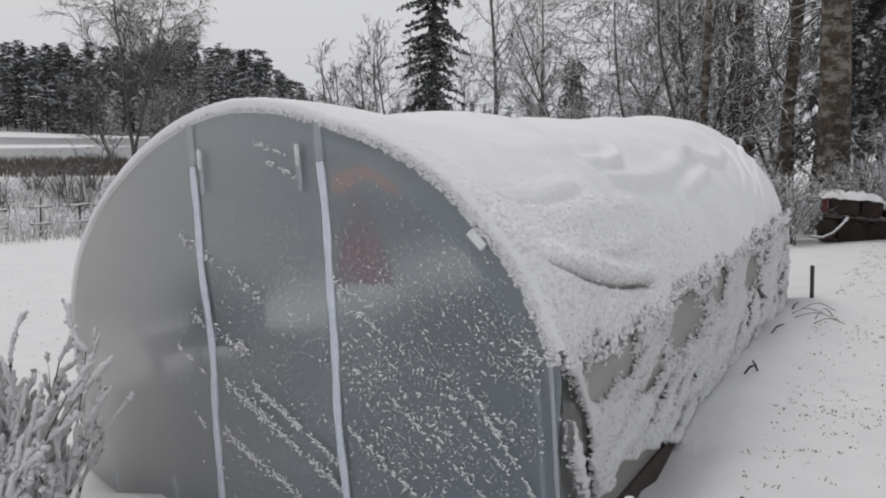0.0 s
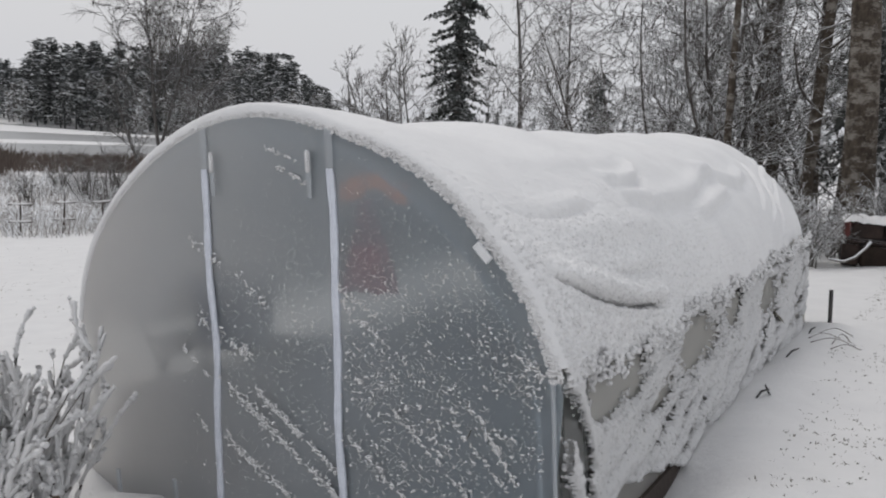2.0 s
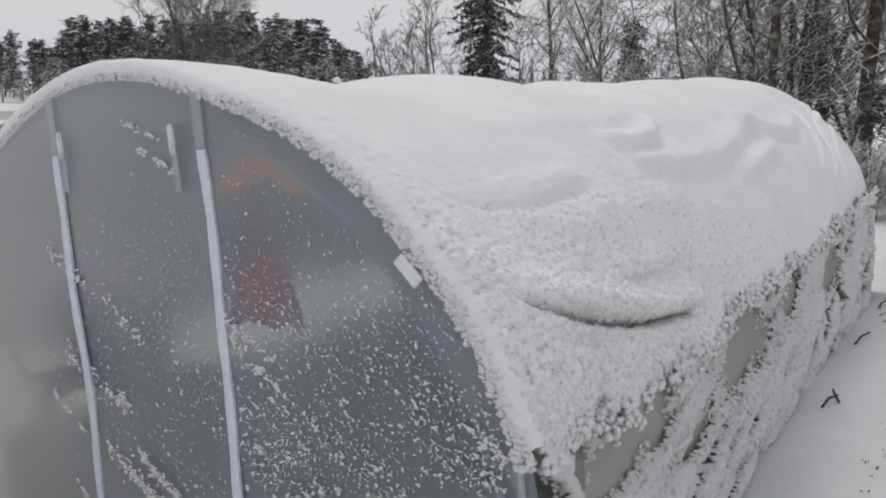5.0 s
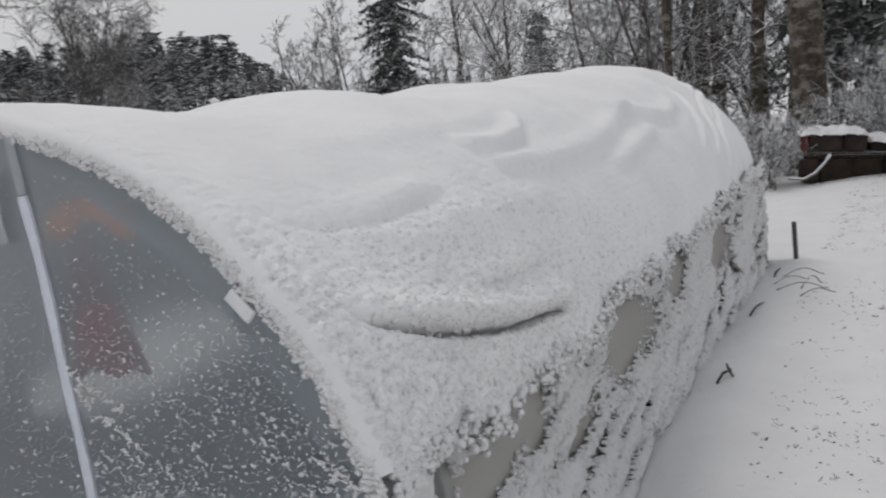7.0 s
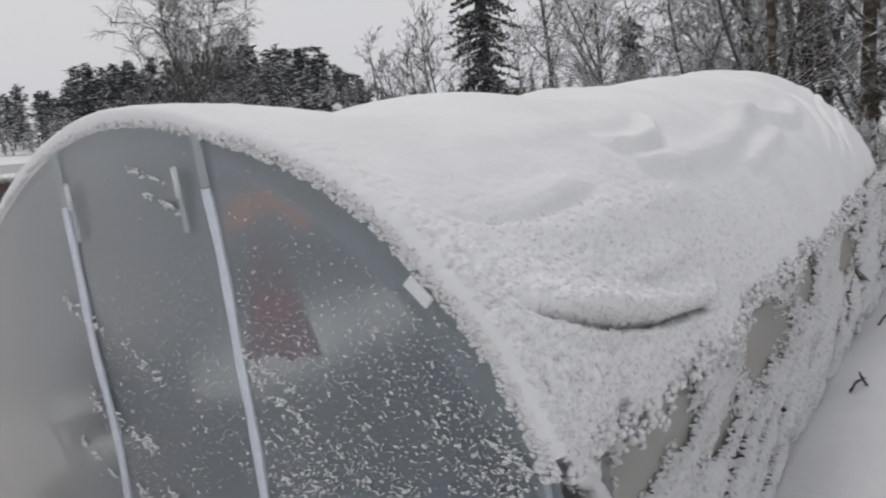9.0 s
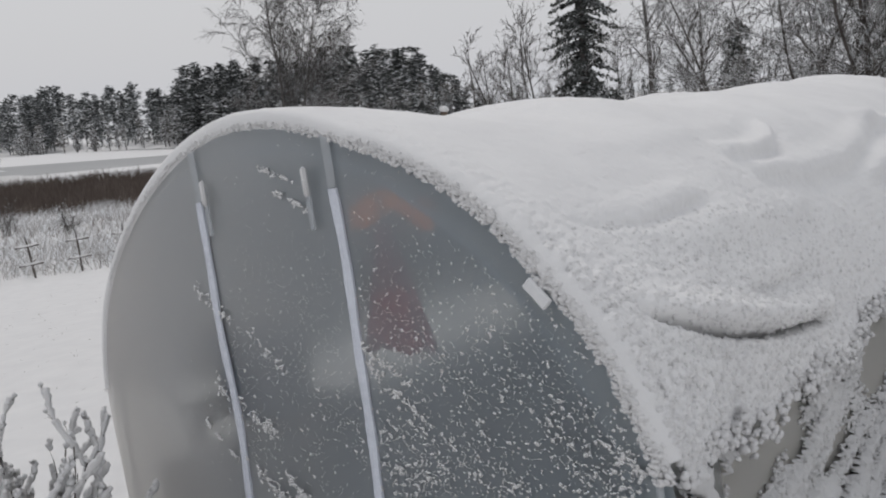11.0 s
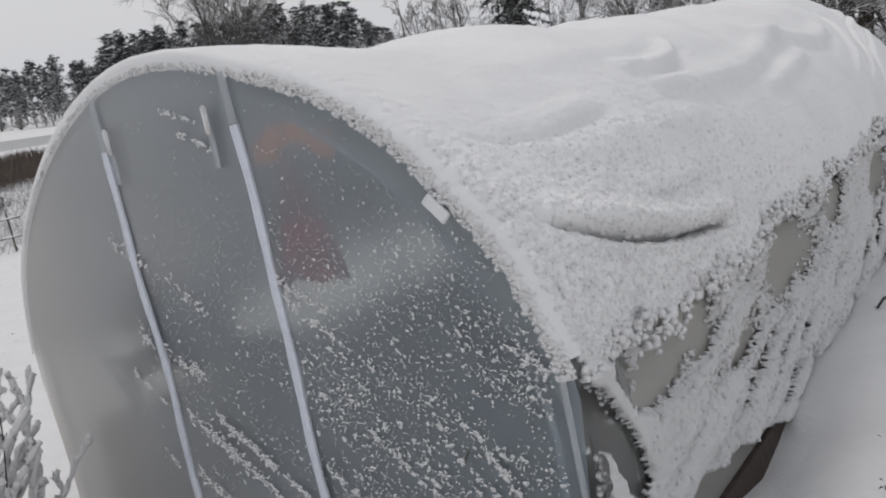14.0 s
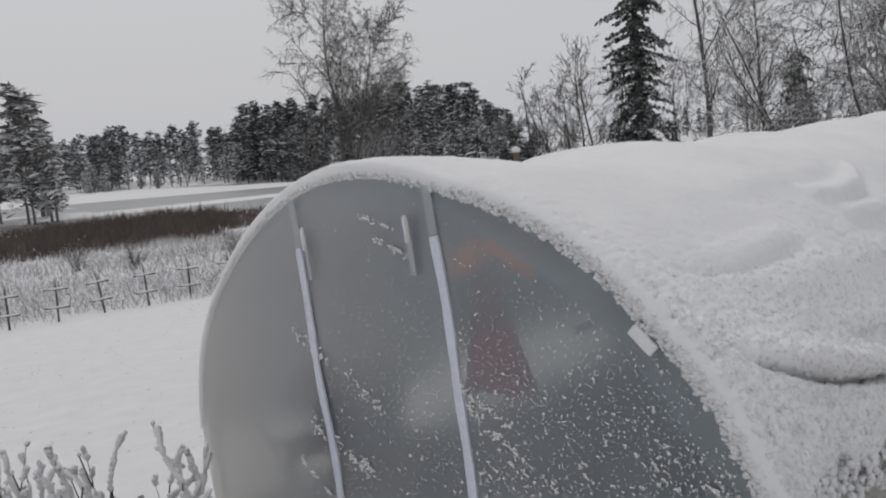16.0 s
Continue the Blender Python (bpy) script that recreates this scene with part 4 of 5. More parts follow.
SLIM = [dict(segs=10, sides=5, wob=0.06, up=0.05, kids=20, tip=0.15, **{"from": 0.25}),
        dict(segs=6, sides=3, wob=0.11, up=0.04, kids=9, len=0.42, thin=0.42, angle=(30, 65), **{"from": 0.1}),
        dict(segs=4, sides=3, wob=0.15, up=0.0, kids=6, len=0.45, thin=0.5, angle=(25, 60), least=0.020, **{"from": 0.1}),
        dict(segs=3, sides=3, wob=0.15, up=0.0, kids=0, len=0.5, thin=0.6, angle=(25, 60), least=0.014, **{"from": 0.1})]
ALDER = [dict(segs=12, sides=6, wob=0.06, up=0.03, kids=18, tip=0.2, short=0.35, **{"from": 0.10}),
         dict(segs=9, sides=4, wob=0.10, up=-0.01, kids=11, len=0.46, thin=0.40, angle=(40, 85), **{"from": 0.12}),
         dict(segs=6, sides=3, wob=0.15, up=-0.03, kids=5, len=0.42, thin=0.55, angle=(25, 70), least=0.015, **{"from": 0.1}),
         dict(segs=3, sides=3, wob=0.18, up=-0.03, kids=0, len=0.5, thin=0.7, angle=(25, 65), least=0.0105, **{"from": 0.1})]
BARREL = [dict(segs=12, sides=12, wob=0.012, up=0.03, kids=10, tip=0.45, **{"from": 0.28}),
          dict(segs=9, sides=5, wob=0.10, up=0.0, kids=10, len=0.34, thin=0.28, angle=(45, 80), **{"from": 0.2}),
          dict(segs=6, sides=3, wob=0.13, up=-0.05, kids=7, len=0.45, thin=0.5, angle=(25, 65), least=0.015, **{"from": 0.1}),
          dict(segs=4, sides=3, wob=0.15, up=-0.1, kids=0, len=0.45, thin=0.6, angle=(25, 60), least=0.011, **{"from": 0.1})]


def spruce(name, foot, height, width, seed, label, bare=0.12, whorls=46, droop=0.35, group=""):
    """Trunk, and boughs of hanging needle sprays in uneven whorls."""
    rng = random.Random(seed)
    tree = thing(name, Matrix.Translation(foot), label, "conifer", group)
    V, F = [], []
    tube(V, F, [Vector((0.02 * math.sin(i), 0, -0.2 + (height + 0.1) * i / 10)) for i in range(11)], [height * 0.012 * (1.02 - i / 10) + 0.01 for i in range(11)], 7)
    mesh("trunk", V, F, BARE, tree, True)
    V, F = [], []
    for w in range(whorls):
        k = bare + (1 - bare) * (w + rng.random() * 0.8) / whorls
        z = height * k
        reach = width * 0.5 * (1 - k) ** 0.45 * rng.uniform(0.55, 1.2) + 0.15
        for b in range(rng.randint(4, 7)):
            a = rng.uniform(0, 2 * math.pi)
            r = reach * rng.uniform(0.55, 1.1)
            out = Vector((math.cos(a), math.sin(a), 0))
            side = Vector((-math.sin(a), math.cos(a), 0))
            n = max(6, int(r * 17))
            for i in range(n):
                q = (i + rng.random()) / n
                c = out * (r * q) + Vector((0, 0, z - droop * r * q * q * 1.4 + 0.12 * r * max(0, q - 0.75) * 2))
                spread = 0.20 * r * (1.05 - q) + 0.10
                for sgn in (-1, 1, rng.choice((-1, 1))):
                    tip = c + side * sgn * spread * rng.uniform(0.3, 1.1) + out * rng.uniform(-0.05, 0.22) + Vector((0, 0, rng.uniform(-0.30, 0.08)))
                    w = Vector((rng.gauss(0, 0.05), rng.gauss(0, 0.05), rng.gauss(0, 0.06)))
                    mid = c.lerp(tip, rng.uniform(0.3, 0.6))
                    t = len(V)
                    V.extend([c, mid + w, tip, mid - w])
                    F.append((t, t + 1, t + 2))
                    F.append((t, t + 2, t + 3))
    mesh("crown", V, F, NEEDLE, tree)
    return tree


def pine_wood(name, places, mat, label, seed, leafy=0.0):
    """A far wood: each tree a stem under a broken crown of small clumps."""
    rng = random.Random(seed)
    V, F = [], []
    for x, y, h in places:
        z = float(ground_z(x, y))
        z = max(z, WATER + 0.1)
        tube(V, F, [Vector((x, y, z - 0.3)), Vector((x + rng.gauss(0, 0.2), y, z + h * 0.95))], [0.18, 0.05], 4, False)
        wide = h * rng.uniform(0.13, 0.2) if h > 6 else h * rng.uniform(0.35, 0.5)
        pointed = rng.random() < 0.55
        low = rng.uniform(0.02, 0.16)
        n = 130
        for i in range(n):
            k = rng.random() ** 0.85
            zz = z + h * (low + (1 - low) * k)
            prof = (1 - k) ** 0.8 if pointed else math.sin(min(1.0, 0.18 + 0.82 * k) * math.pi) ** 0.6
            rr = wide * prof * math.sqrt(rng.random())
            a = rng.uniform(0, 2 * math.pi)
            c = Vector((x + rr * math.cos(a), y + rr * math.sin(a), zz))
            s = rng.uniform(0.45, 1.05) * max(h, 7.0) / 18
            for q in range(5):
                t = len(V)
                d1 = Vector((rng.gauss(0, s), rng.gauss(0, s), rng.gauss(0, s * 0.45)))
                d2 = Vector((rng.gauss(0, s), rng.gauss(0, s), rng.gauss(0, s * 0.45)))
                V.extend([c + d1 * 0.2, c + d1, c + d2])
                F.append((t, t + 1, t + 2))
    ob = mesh(name, V, F, mat)
    tagged(ob, label, "wood", kind="stuff")


def build_far_woods():
    rng = random.Random(21)
    rows = []
    # opposite bank, west: a dark ridge of trees that falls off towards the east
    for i in range(190):
        az = rng.uniform(-27.5, -8.3)
        d = rng.uniform(188, 262) + max(0, -az - 22) * 5
        top = np.interp(az, [-28, -25, -22, -17, -13.5, -11.5, -9.5, -8.3], [3.3, 3.7, 3.9, 4.1, 4.1, 3.5, 2.0, 0.9])
        h = (d * math.tan(radians(float(top))) + EYE - WATER) * (rng.uniform(0.62, 1.05) - (d < 215) * 0.08)
        rows.append((d * math.sin(radians(az)), d * math.cos(radians(az)), h))
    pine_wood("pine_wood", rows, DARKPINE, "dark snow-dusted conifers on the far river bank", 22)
    rows = []
    for i in range(130):
        az = rng.uniform(-52, -27)
        d = rng.uniform(300, 395) - max(0, az + 34) * 10
        top = rng.gauss(2.55, 0.28)
        h = (d * math.tan(radians(top)) + EYE - WATER) * rng.uniform(0.8, 1.0)
        rows.append((d * math.sin(radians(az)), d * math.cos(radians(az)), h))
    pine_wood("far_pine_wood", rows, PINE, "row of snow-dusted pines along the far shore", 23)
    rows = []
    for i in range(105):
        az = rng.uniform(-52, -9)
        d = 292 - max(0, az + 36) * 7.2 + rng.uniform(-4, 10)
        d = max(d, 178)
        rows.append((d * math.sin(radians(az)), d * math.cos(radians(az)), rng.uniform(3.5, 10)))
    pine_wood("shore_thicket", rows, FROST, "frosted low trees along the far shore", 24)
    rows = []
    for i in range(24):
        az = rng.uniform(-50, -37.9)
        d = rng.uniform(118, 138)
        h = d * math.tan(radians(float(np.interp(az, [-50, -42, -39.5, -37.9], [8.8, 7.6, 5.2, 2.6])))) + EYE - WATER
        rows.append((d * math.sin(radians(az)), d * math.cos(radians(az)), h * rng.uniform(0.75, 1.0)))
    pine_wood("spit_wood", rows, FROST, "frosted trees on a spit of land in the river", 25)
    rows = []
    for i in range(80):
        az = rng.uniform(-9, 60)
        d = rng.uniform(230, 330)
        rows.append((d * math.sin(radians(az)), d * math.cos(radians(az)), rng.uniform(5, 9)))
    pine_wood("low_far_wood", rows, PINE, "low dark wood on the far horizon", 26)


build_far_woods()


def build_bank_thicket():
    rng = random.Random(61)
    for name, mat, span, n, high, label in (("bank_thicket", DARKPINE, (-18.5, -7.0), 46, (2.6, 5.4), "dark tangled thicket on the near bank"), ("frosted_thicket", FROST, (-13.5, -6.0), 14, (1.8, 3.6), "frosted bushes on the near bank"),
                                            ("low_thicket", FROST, (-6.0, 16.0), 40, (1.6, 3.4), "frosted bushes below the bank trees")):
        rows = []
        for i in range(n):
            az, d = rng.uniform(*span), rng.uniform(62, 74) - (8 if mat is FROST else 0)
            rows.append((d * math.sin(radians(az)), d * math.cos(radians(az)), rng.uniform(*high)))
        pine_wood(name, rows, mat, label, 62 + n)


build_bank_thicket()

# ---- trees, from the river bank round to the wood ----
bare_tree("river_birch", polar(-19.9, 62), 17.5, 0.20, BIG, (BARE, BARE), "tall bare river birch with a wide spreading crown", "tree", 31, (0.0, 0.0), 2)
bare_tree("leaning_tree", polar(-20.3, 57), 7.5, 0.13, SLIM, (BARE, BARE), "small bare tree leaning out over the bank", "tree", 32, (-0.75, 0.1))
bare_tree("bank_tree", polar(-18.9, 58), 7.0, 0.12, SLIM, (BARE, BARE), "small snow-dusted tree leaning on the bank", "tree", 33, (0.7, 0.0))
DEAD = [dict(segs=12, sides=6, wob=0.02, up=0.05, kids=12, tip=0.25, **{"from": 0.35}), dict(segs=4, sides=3, wob=0.15, up=0.05, kids=2, len=0.09, thin=0.4, angle=(30, 70), **{"from": 0.3}), dict(segs=3, sides=3, wob=0.15, up=0, kids=0, len=0.4, thin=0.5, angle=(30, 60), **{"from": 0.2})]
bare_tree("dead_tree", polar(-7.2, 58), 8.1, 0.13, DEAD, (BARE, BARE), "thin dead tree with a broken forked top", "tree", 34)
for az, d, h, sd in ((-5.2, 57, 9.0, 35), (-3.8, 60, 10.4, 36), (-2.9, 55, 9.6, 37), (-5.9, 64, 8.2, 38), (-1.9, 66, 10.5, 39), (-4.5, 52, 7.8, 40), (2.0, 70, 9.0, 41), (7.0, 66, 9.5, 42), (6.2, 60, 8.0, 43)):
    bare_tree("bare_tree", polar(az, d), h, 0.11, SLIM, (BARE, BARE), "slim bare tree on the river bank", "tree", sd, group="bank trees")
spruce("spruce", polar(-0.1, 57), 27.0, 5.4, 44, "tall dark spruce with drooping boughs and little snow", 0.08, 74, 0.26)
spruce("young_spruce", polar(9.5, 50), 8.0, 3.6, 45, "young spruce half hidden behind bare branches", 0.05, 30)
spruce("young_spruce", polar(1.9, 60), 5.0, 2.2, 46, "small spruce at the foot of a taller one", 0.05, 22)
bare_tree("weeping_birch", polar(4.2, 50), 16.5, 0.19, WEEPING, (BARE, BARE), "tall birch with fine hanging twigs", "tree", 47)
bare_tree("weeping_birch", polar(7.6, 56), 15.0, 0.16, WEEPING, (BARE, BARE), "slender birch with fine hanging twigs", "tree", 48)
for az, d, h, r, st, sd in ((14.6, 24, 8.0, 0.075, 4, 51), (17.2, 23, 9.0, 0.09, 4, 52), (12.0, 27, 7.5, 0.07, 4, 53), (20.5, 27, 9.0, 0.10, 3, 54), (24.0, 30, 9.5, 0.11, 3, 55), (18.5, 33, 10.0, 0.11, 3, 58)):
    bare_tree("alder", polar(az, d), h, r, ALDER, (TWIG, TWIG), "many-stemmed alder with snow lying along its branches", "tree", sd, (-0.05, 0), st, "alders")
for az, d, h, r, ln, sd in ((18.1, 21, 12, 0.10, 0.0, 61), (19.9, 25, 13, 0.19, -0.03, 62), (21.1, 26, 13, 0.16, -0.06, 63), (22.8, 22, 12, 0.17, 0.05, 64), (23.6, 27, 11, 0.10, -0.05, 65), (24.8, 30, 12, 0.12, 0.02, 67), (29.5, 34, 12, 0.16, 0.0, 68), (27.6, 38, 12, 0.14, 0.02, 69), (33.0, 30, 12, 0.17, 0.0, 70), (36.5, 26, 12, 0.2, 0.0, 71)):
    bare_tree("birch", polar(az, d), h, r, BARREL, (BIRCH, TWIG), "birch trunk with dark cracked bark among snowy branches", "tree", sd, (ln, 0), 1, "birches")
bare_tree("old_birch", polar(26.2, 19.6, 0.2), 14, 0.36, BARREL, (BIRCH, TWIG), "thick old birch with rough dark patches in its pale bark", "tree", 72, (-0.09, 0))
spruce("dark_spruce", polar(30.6, 24), 15.0, 6.4, 73, "big dark spruce with low hanging boughs", 0.20, 36, 0.7)
spruce("dark_spruce", polar(35.5, 26), 16.0, 6.4, 74, "big dark spruce among birches", 0.18, 36, 0.7)
spruce("dark_spruce", polar(27.3, 33), 17.0, 6.5, 75, "dark spruce behind an old birch", 0.14, 38, 0.6)


def bush(name, foot, wide, high, stems, seed, label, mat, cfgk=1.0, group="", thick=1.0):
    rng = random.Random(seed)
    cfg = [dict(segs=7, sides=4, wob=0.12, up=-0.02, kids=7, tip=0.3, **{"from": 0.15}), dict(segs=5, sides=3, wob=0.18, up=0.0, kids=5, len=0.5, thin=0.6, angle=(25, 65), least=0.009, **{"from": 0.1}), dict(segs=3, sides=3, wob=0.2, up=0.0, kids=3, len=0.5, thin=0.7, angle=(25, 70), least=0.0065, **{"from": 0.1}), dict(segs=2, sides=3, wob=0.2, up=0.0, kids=0, len=0.6, thin=0.8, angle=(25, 70), least=0.0055, **{"from": 0.1})]
    for c in cfg[1:]:
        c["least"] *= thick
    if cfgk < 1:
        cfg = cfg[:3]
    tr, tw = ([], []), ([], [])
    ob = thing(name, Matrix.Translation(foot), label, "bush", group)
    for i in range(stems):
        a = rng.uniform(0, 2 * math.pi)
        b = Vector((rng.gauss(0, wide * 0.16), rng.gauss(0, wide * 0.16), -0.05))
        d = Vector((math.cos(a) * rng.uniform(0.1, 0.9) * wide / high, math.sin(a) * rng.uniform(0.1, 0.9) * wide / high, 1))
        grow(rng, tr, tw, b, d, high * rng.uniform(0.7, 1.15), 0.012 * high, 0, cfg)
    mesh("base", *tr, mat, ob, True)
    mesh("crown", *tw, mat, ob, True)
    return ob


for az, d, w, h, sd in ((22.6, 17.5, 1.0, 1.15, 81), (23.9, 17.0, 1.0, 1.1, 82), (21.2, 19.0, 1.1, 1.2, 83), (24.6, 18.6, 1.0, 1.25, 84), (19.8, 21.0, 1.2, 1.3, 85), (27.9, 18.5, 1.1, 1.5, 86), (29.2, 19.5, 1.2, 1.7, 87), (30.8, 18.3, 1.2, 1.6, 88)):
    bush("frosted_bush", polar(az, d), w, h * 1.25, 11, sd, "low frosted bush at the edge of the wood", FROST, 1.0, "frosted bushes")
bush("snowy_shrub", polar(33.2, 16.8), 1.5, 1.8, 18, 89, "bare shrub with snow lying on every twig", TWIG, 1.0, "", 1.25)
bush("snowy_shrub", polar(35.6, 16.0), 1.5, 1.9, 18, 90, "bare shrub bent under snow", TWIG, 1.0, "", 1.25)
bush("snowy_shrub", polar(30.4, 20.5), 1.4, 2.2, 16, 92, "snowy shrub behind the dark planter", TWIG, 1.0, "", 1.25)


# ---- river bank: weeds, reeds and trellis posts ----
def blades(name, count, az, dist, height, lean, width, mat, label, category, seed, per=5, bunch=0.25):
    """Uncountable upright stalks, in tufts."""
    rng = random.Random(seed)
    V, F = [], []
    for i in range(count):
        a = rng.uniform(*az)
        d = rng.uniform(dist[0] ** 2, dist[1] ** 2) ** 0.5
        x, y = d * math.sin(radians(a)), d * math.cos(radians(a))
        thick = float(vnoise(np.float64(x * 0.35), np.float64(y * 0.35), seed)) * 0.5 + 0.5
        if rng.random() > 0.25 + thick:
            continue
        z = float(ground_z(x, y))
        if z < WATER + 0.05:
            continue
        for k in range(per):
            h = rng.uniform(*height) * (0.6 + 0.6 * thick)
            bx, by = x + rng.gauss(0, bunch), y + rng.gauss(0, bunch)
            tx, ty = bx + rng.gauss(0, lean) * h, by + rng.gauss(0, lean) * h
            w = rng.uniform(0.5, 1.0) * width
            n = len(V)
            V.extend([(bx - w, by, z - 0.05), (bx + w, by, z - 0.05), ((bx + tx) / 2 + w * 0.9, (by + ty) / 2, z + h * 0.62), ((bx + tx) / 2 - w * 0.9, (by + ty) / 2, z + h * 0.62), (tx + rng.gauss(0, 0.15) * h, ty, z + h * rng.uniform(0.8, 1.0))])
            F.extend([(n, n + 1, n + 2, n + 3), (n + 3, n + 2, n + 4)])
    ob = mesh(name, V, F, mat)
    tagged(ob, label, category, kind="stuff")


blades("frosted_weeds", 8000, (-56, -12), (31.5, 64), (0.22, 0.75), 0.75, 0.016, WEED, "frosted tall weeds between lawn and river", "weeds", 101, 5, 0.35)
blades("dry_grass", 900, (-56, -14), (31, 52), (0.3, 0.95), 0.3, 0.010, DRY, "dry brown stalks among frosted weeds", "grass", 102, 3, 0.3)
blades("reeds", 6500, (-60, -29), (60, 86), (0.9, 2.0), 0.12, 0.035, REED, "belt of withered brown reeds along the river", "reeds", 103, 4, 0.5)
blades("bank_reeds", 2600, (-29, -8), (68, 84), (0.6, 1.3), 0.15, 0.03, REED, "thin withered reeds on the river bank", "reeds", 104, 4, 0.5)
for i, (az, d, h) in enumerate(((-22.5, 50, 3.0), (-24.2, 46, 2.6), (-25.8, 52, 2.4), (-34.0, 47, 1.6), (-37.5, 50, 1.8), (-23.2, 40, 2.0), (-27.5, 44, 1.7))):
    bush("bank_bush", polar(az, d), h * 0.45, h, 12, 110 + i, "bare brown bush among frosted weeds", BARE, 0.5, "bank bushes")


def build_trellis():
    post = thing("trellis_post", Matrix(), "wooden trellis post with two snow-topped crossarms at the lawn's edge", "post", "trellis posts")
    V, F = [], []
    tube(V, F, [Vector((0, 0, -0.2)), Vector((0.01, 0, 0.7)), Vector((0, 0, 1.5))], [0.036, 0.034, 0.03], 7)
    mesh("post", V, F, WOOD_SNOW, post, True)
    for z in (0.46, 1.08):
        arm = part("crossarm", box(0.78, 0.05, 0.05, 0.006, (0, -0.05, z)), WOOD_SNOW, post)
        V, F = [], []
        tube(V, F, [Vector((x, -0.05, z + 0.05 + 0.008 * math.sin(9 * x))) for x in np.linspace(-0.38, 0.38, 7)], [0.016, 0.034, 0.042, 0.038, 0.042, 0.032, 0.014], 6)
        mesh("snow_cap", V, F, SNOW_ROUGH, arm, True, label="strip of snow on a crossarm")
    rng = random.Random(7)
    a, b = Vector((-20.3, 23.2, 0)), Vector((-14.2, 29.7, 0))
    spots = [a.lerp(b, k / 6) for k in range(-3, 10)]
    for i, p in enumerate(spots):
        m = Matrix.Translation(on_ground(p.x, p.y)) @ pose(0, 0, 0, rng.gauss(0, 2), rng.gauss(0, 3), 38 + rng.gauss(0, 9))
        if i == 0:
            post.matrix_world = m
        else:
            copy_thing(post, m)


WOOD_SNOW = snowed("snowy_post", (0.05, 0.04, 0.035), (0.12, 0.10, 0.085), 8, 0.5, 0.9)
build_trellis()


# ---- garden things round the tunnel ----
def at_plan(x, y, z=0.0):
    return SLOPE @ Vector((x, y, z))


def build_laden_shrub():
    rng = random.Random(15)
    foot = on_ground(*at_plan(-2.22, 4.08).xy)
    ob = thing("laden_shrub", Matrix.Translation(foot), "currant shrub with thick fresh snow on every twig", "shrub")
    cfg = [dict(segs=9, sides=5, wob=0.06, up=0.02, kids=4, tip=0.45, **{"from": 0.25}), dict(segs=6, sides=4, wob=0.08, up=0.05, kids=2, len=0.42, thin=0.75, angle=(12, 38), least=0.0028, **{"from": 0.15}), dict(segs=4, sides=3, wob=0.1, up=0.05, kids=0, len=0.35, thin=0.8, angle=(12, 40), least=0.0022, **{"from": 0.2})]
    sV, sF = [], []
    for i in range(84):
        paths, tr, tw = [], ([], []), ([], [])
        k = rng.random()
        lean_x = rng.uniform(-0.6, 0.55) if k < 0.82 else rng.uniform(0.45, 0.85)
        d = Vector((lean_x, rng.uniform(-0.55, 0.12) + 0.25 * max(0.0, -lean_x), 1.0))
        base = Vector((rng.gauss(-0.12, 0.16), rng.gauss(0, 0.10), -0.03))
        grow(rng, tr, tw, base, d, rng.uniform(0.62, 1.12), rng.uniform(0.005, 0.008), 0, cfg, paths)
        V = tr[0] + tw[0]
        F = tr[1] + [tuple(q + len(tr[0]) for q in f) for f in tw[1]]
        mesh("twig", V, F, TWIG_BROWN, ob, True)
        for pts, radii, level in paths:
            start = 0
            while start < len(pts) - 2:
                run = rng.randint(2, 6)
                seg = pts[start:start + run + 1]
                if len(seg) >= 2 and rng.random() < 0.86:
                    fine = []
                    for p, q in zip(seg, seg[1:]):
                        fine += [p, p.lerp(q, 0.33), p.lerp(q, 0.67)]
                    fine.append(seg[-1])
                    flat = 1 - 0.55 * abs((seg[-1] - seg[0]).normalized().z)
                    rr = [max(0.004, (0.0085 + 0.0065 * rng.random()) * (0.55 + flat)) for _ in fine]
                    rr[0] *= 0.4
                    rr[-1] *= 0.5
                    up = [p + Vector((rng.gauss(0, 0.0015), rng.gauss(0, 0.0015), r * 0.75)) for p, r in zip(fine, rr)]
                    tube(sV, sF, up, rr, 5)
                start += run
            if rng.random() < 0.45:
                p = pts[-1]
                blob(sV, sF, (p.x, p.y, p.z + 0.006), 0.014, 0.014, 0.016, rng)
    tagged(mesh("snow", sV, sF, SNOW_ROUGH, ob, True, label="fresh snow lying along twigs"), kind="stuff")


TWIG_BROWN = plain("shrub_bark", (0.035, 0.028, 0.024), (0.10, 0.08, 0.065), 20, 0.85, 0, 0.4, (1, 1, 3))
build_laden_shrub()


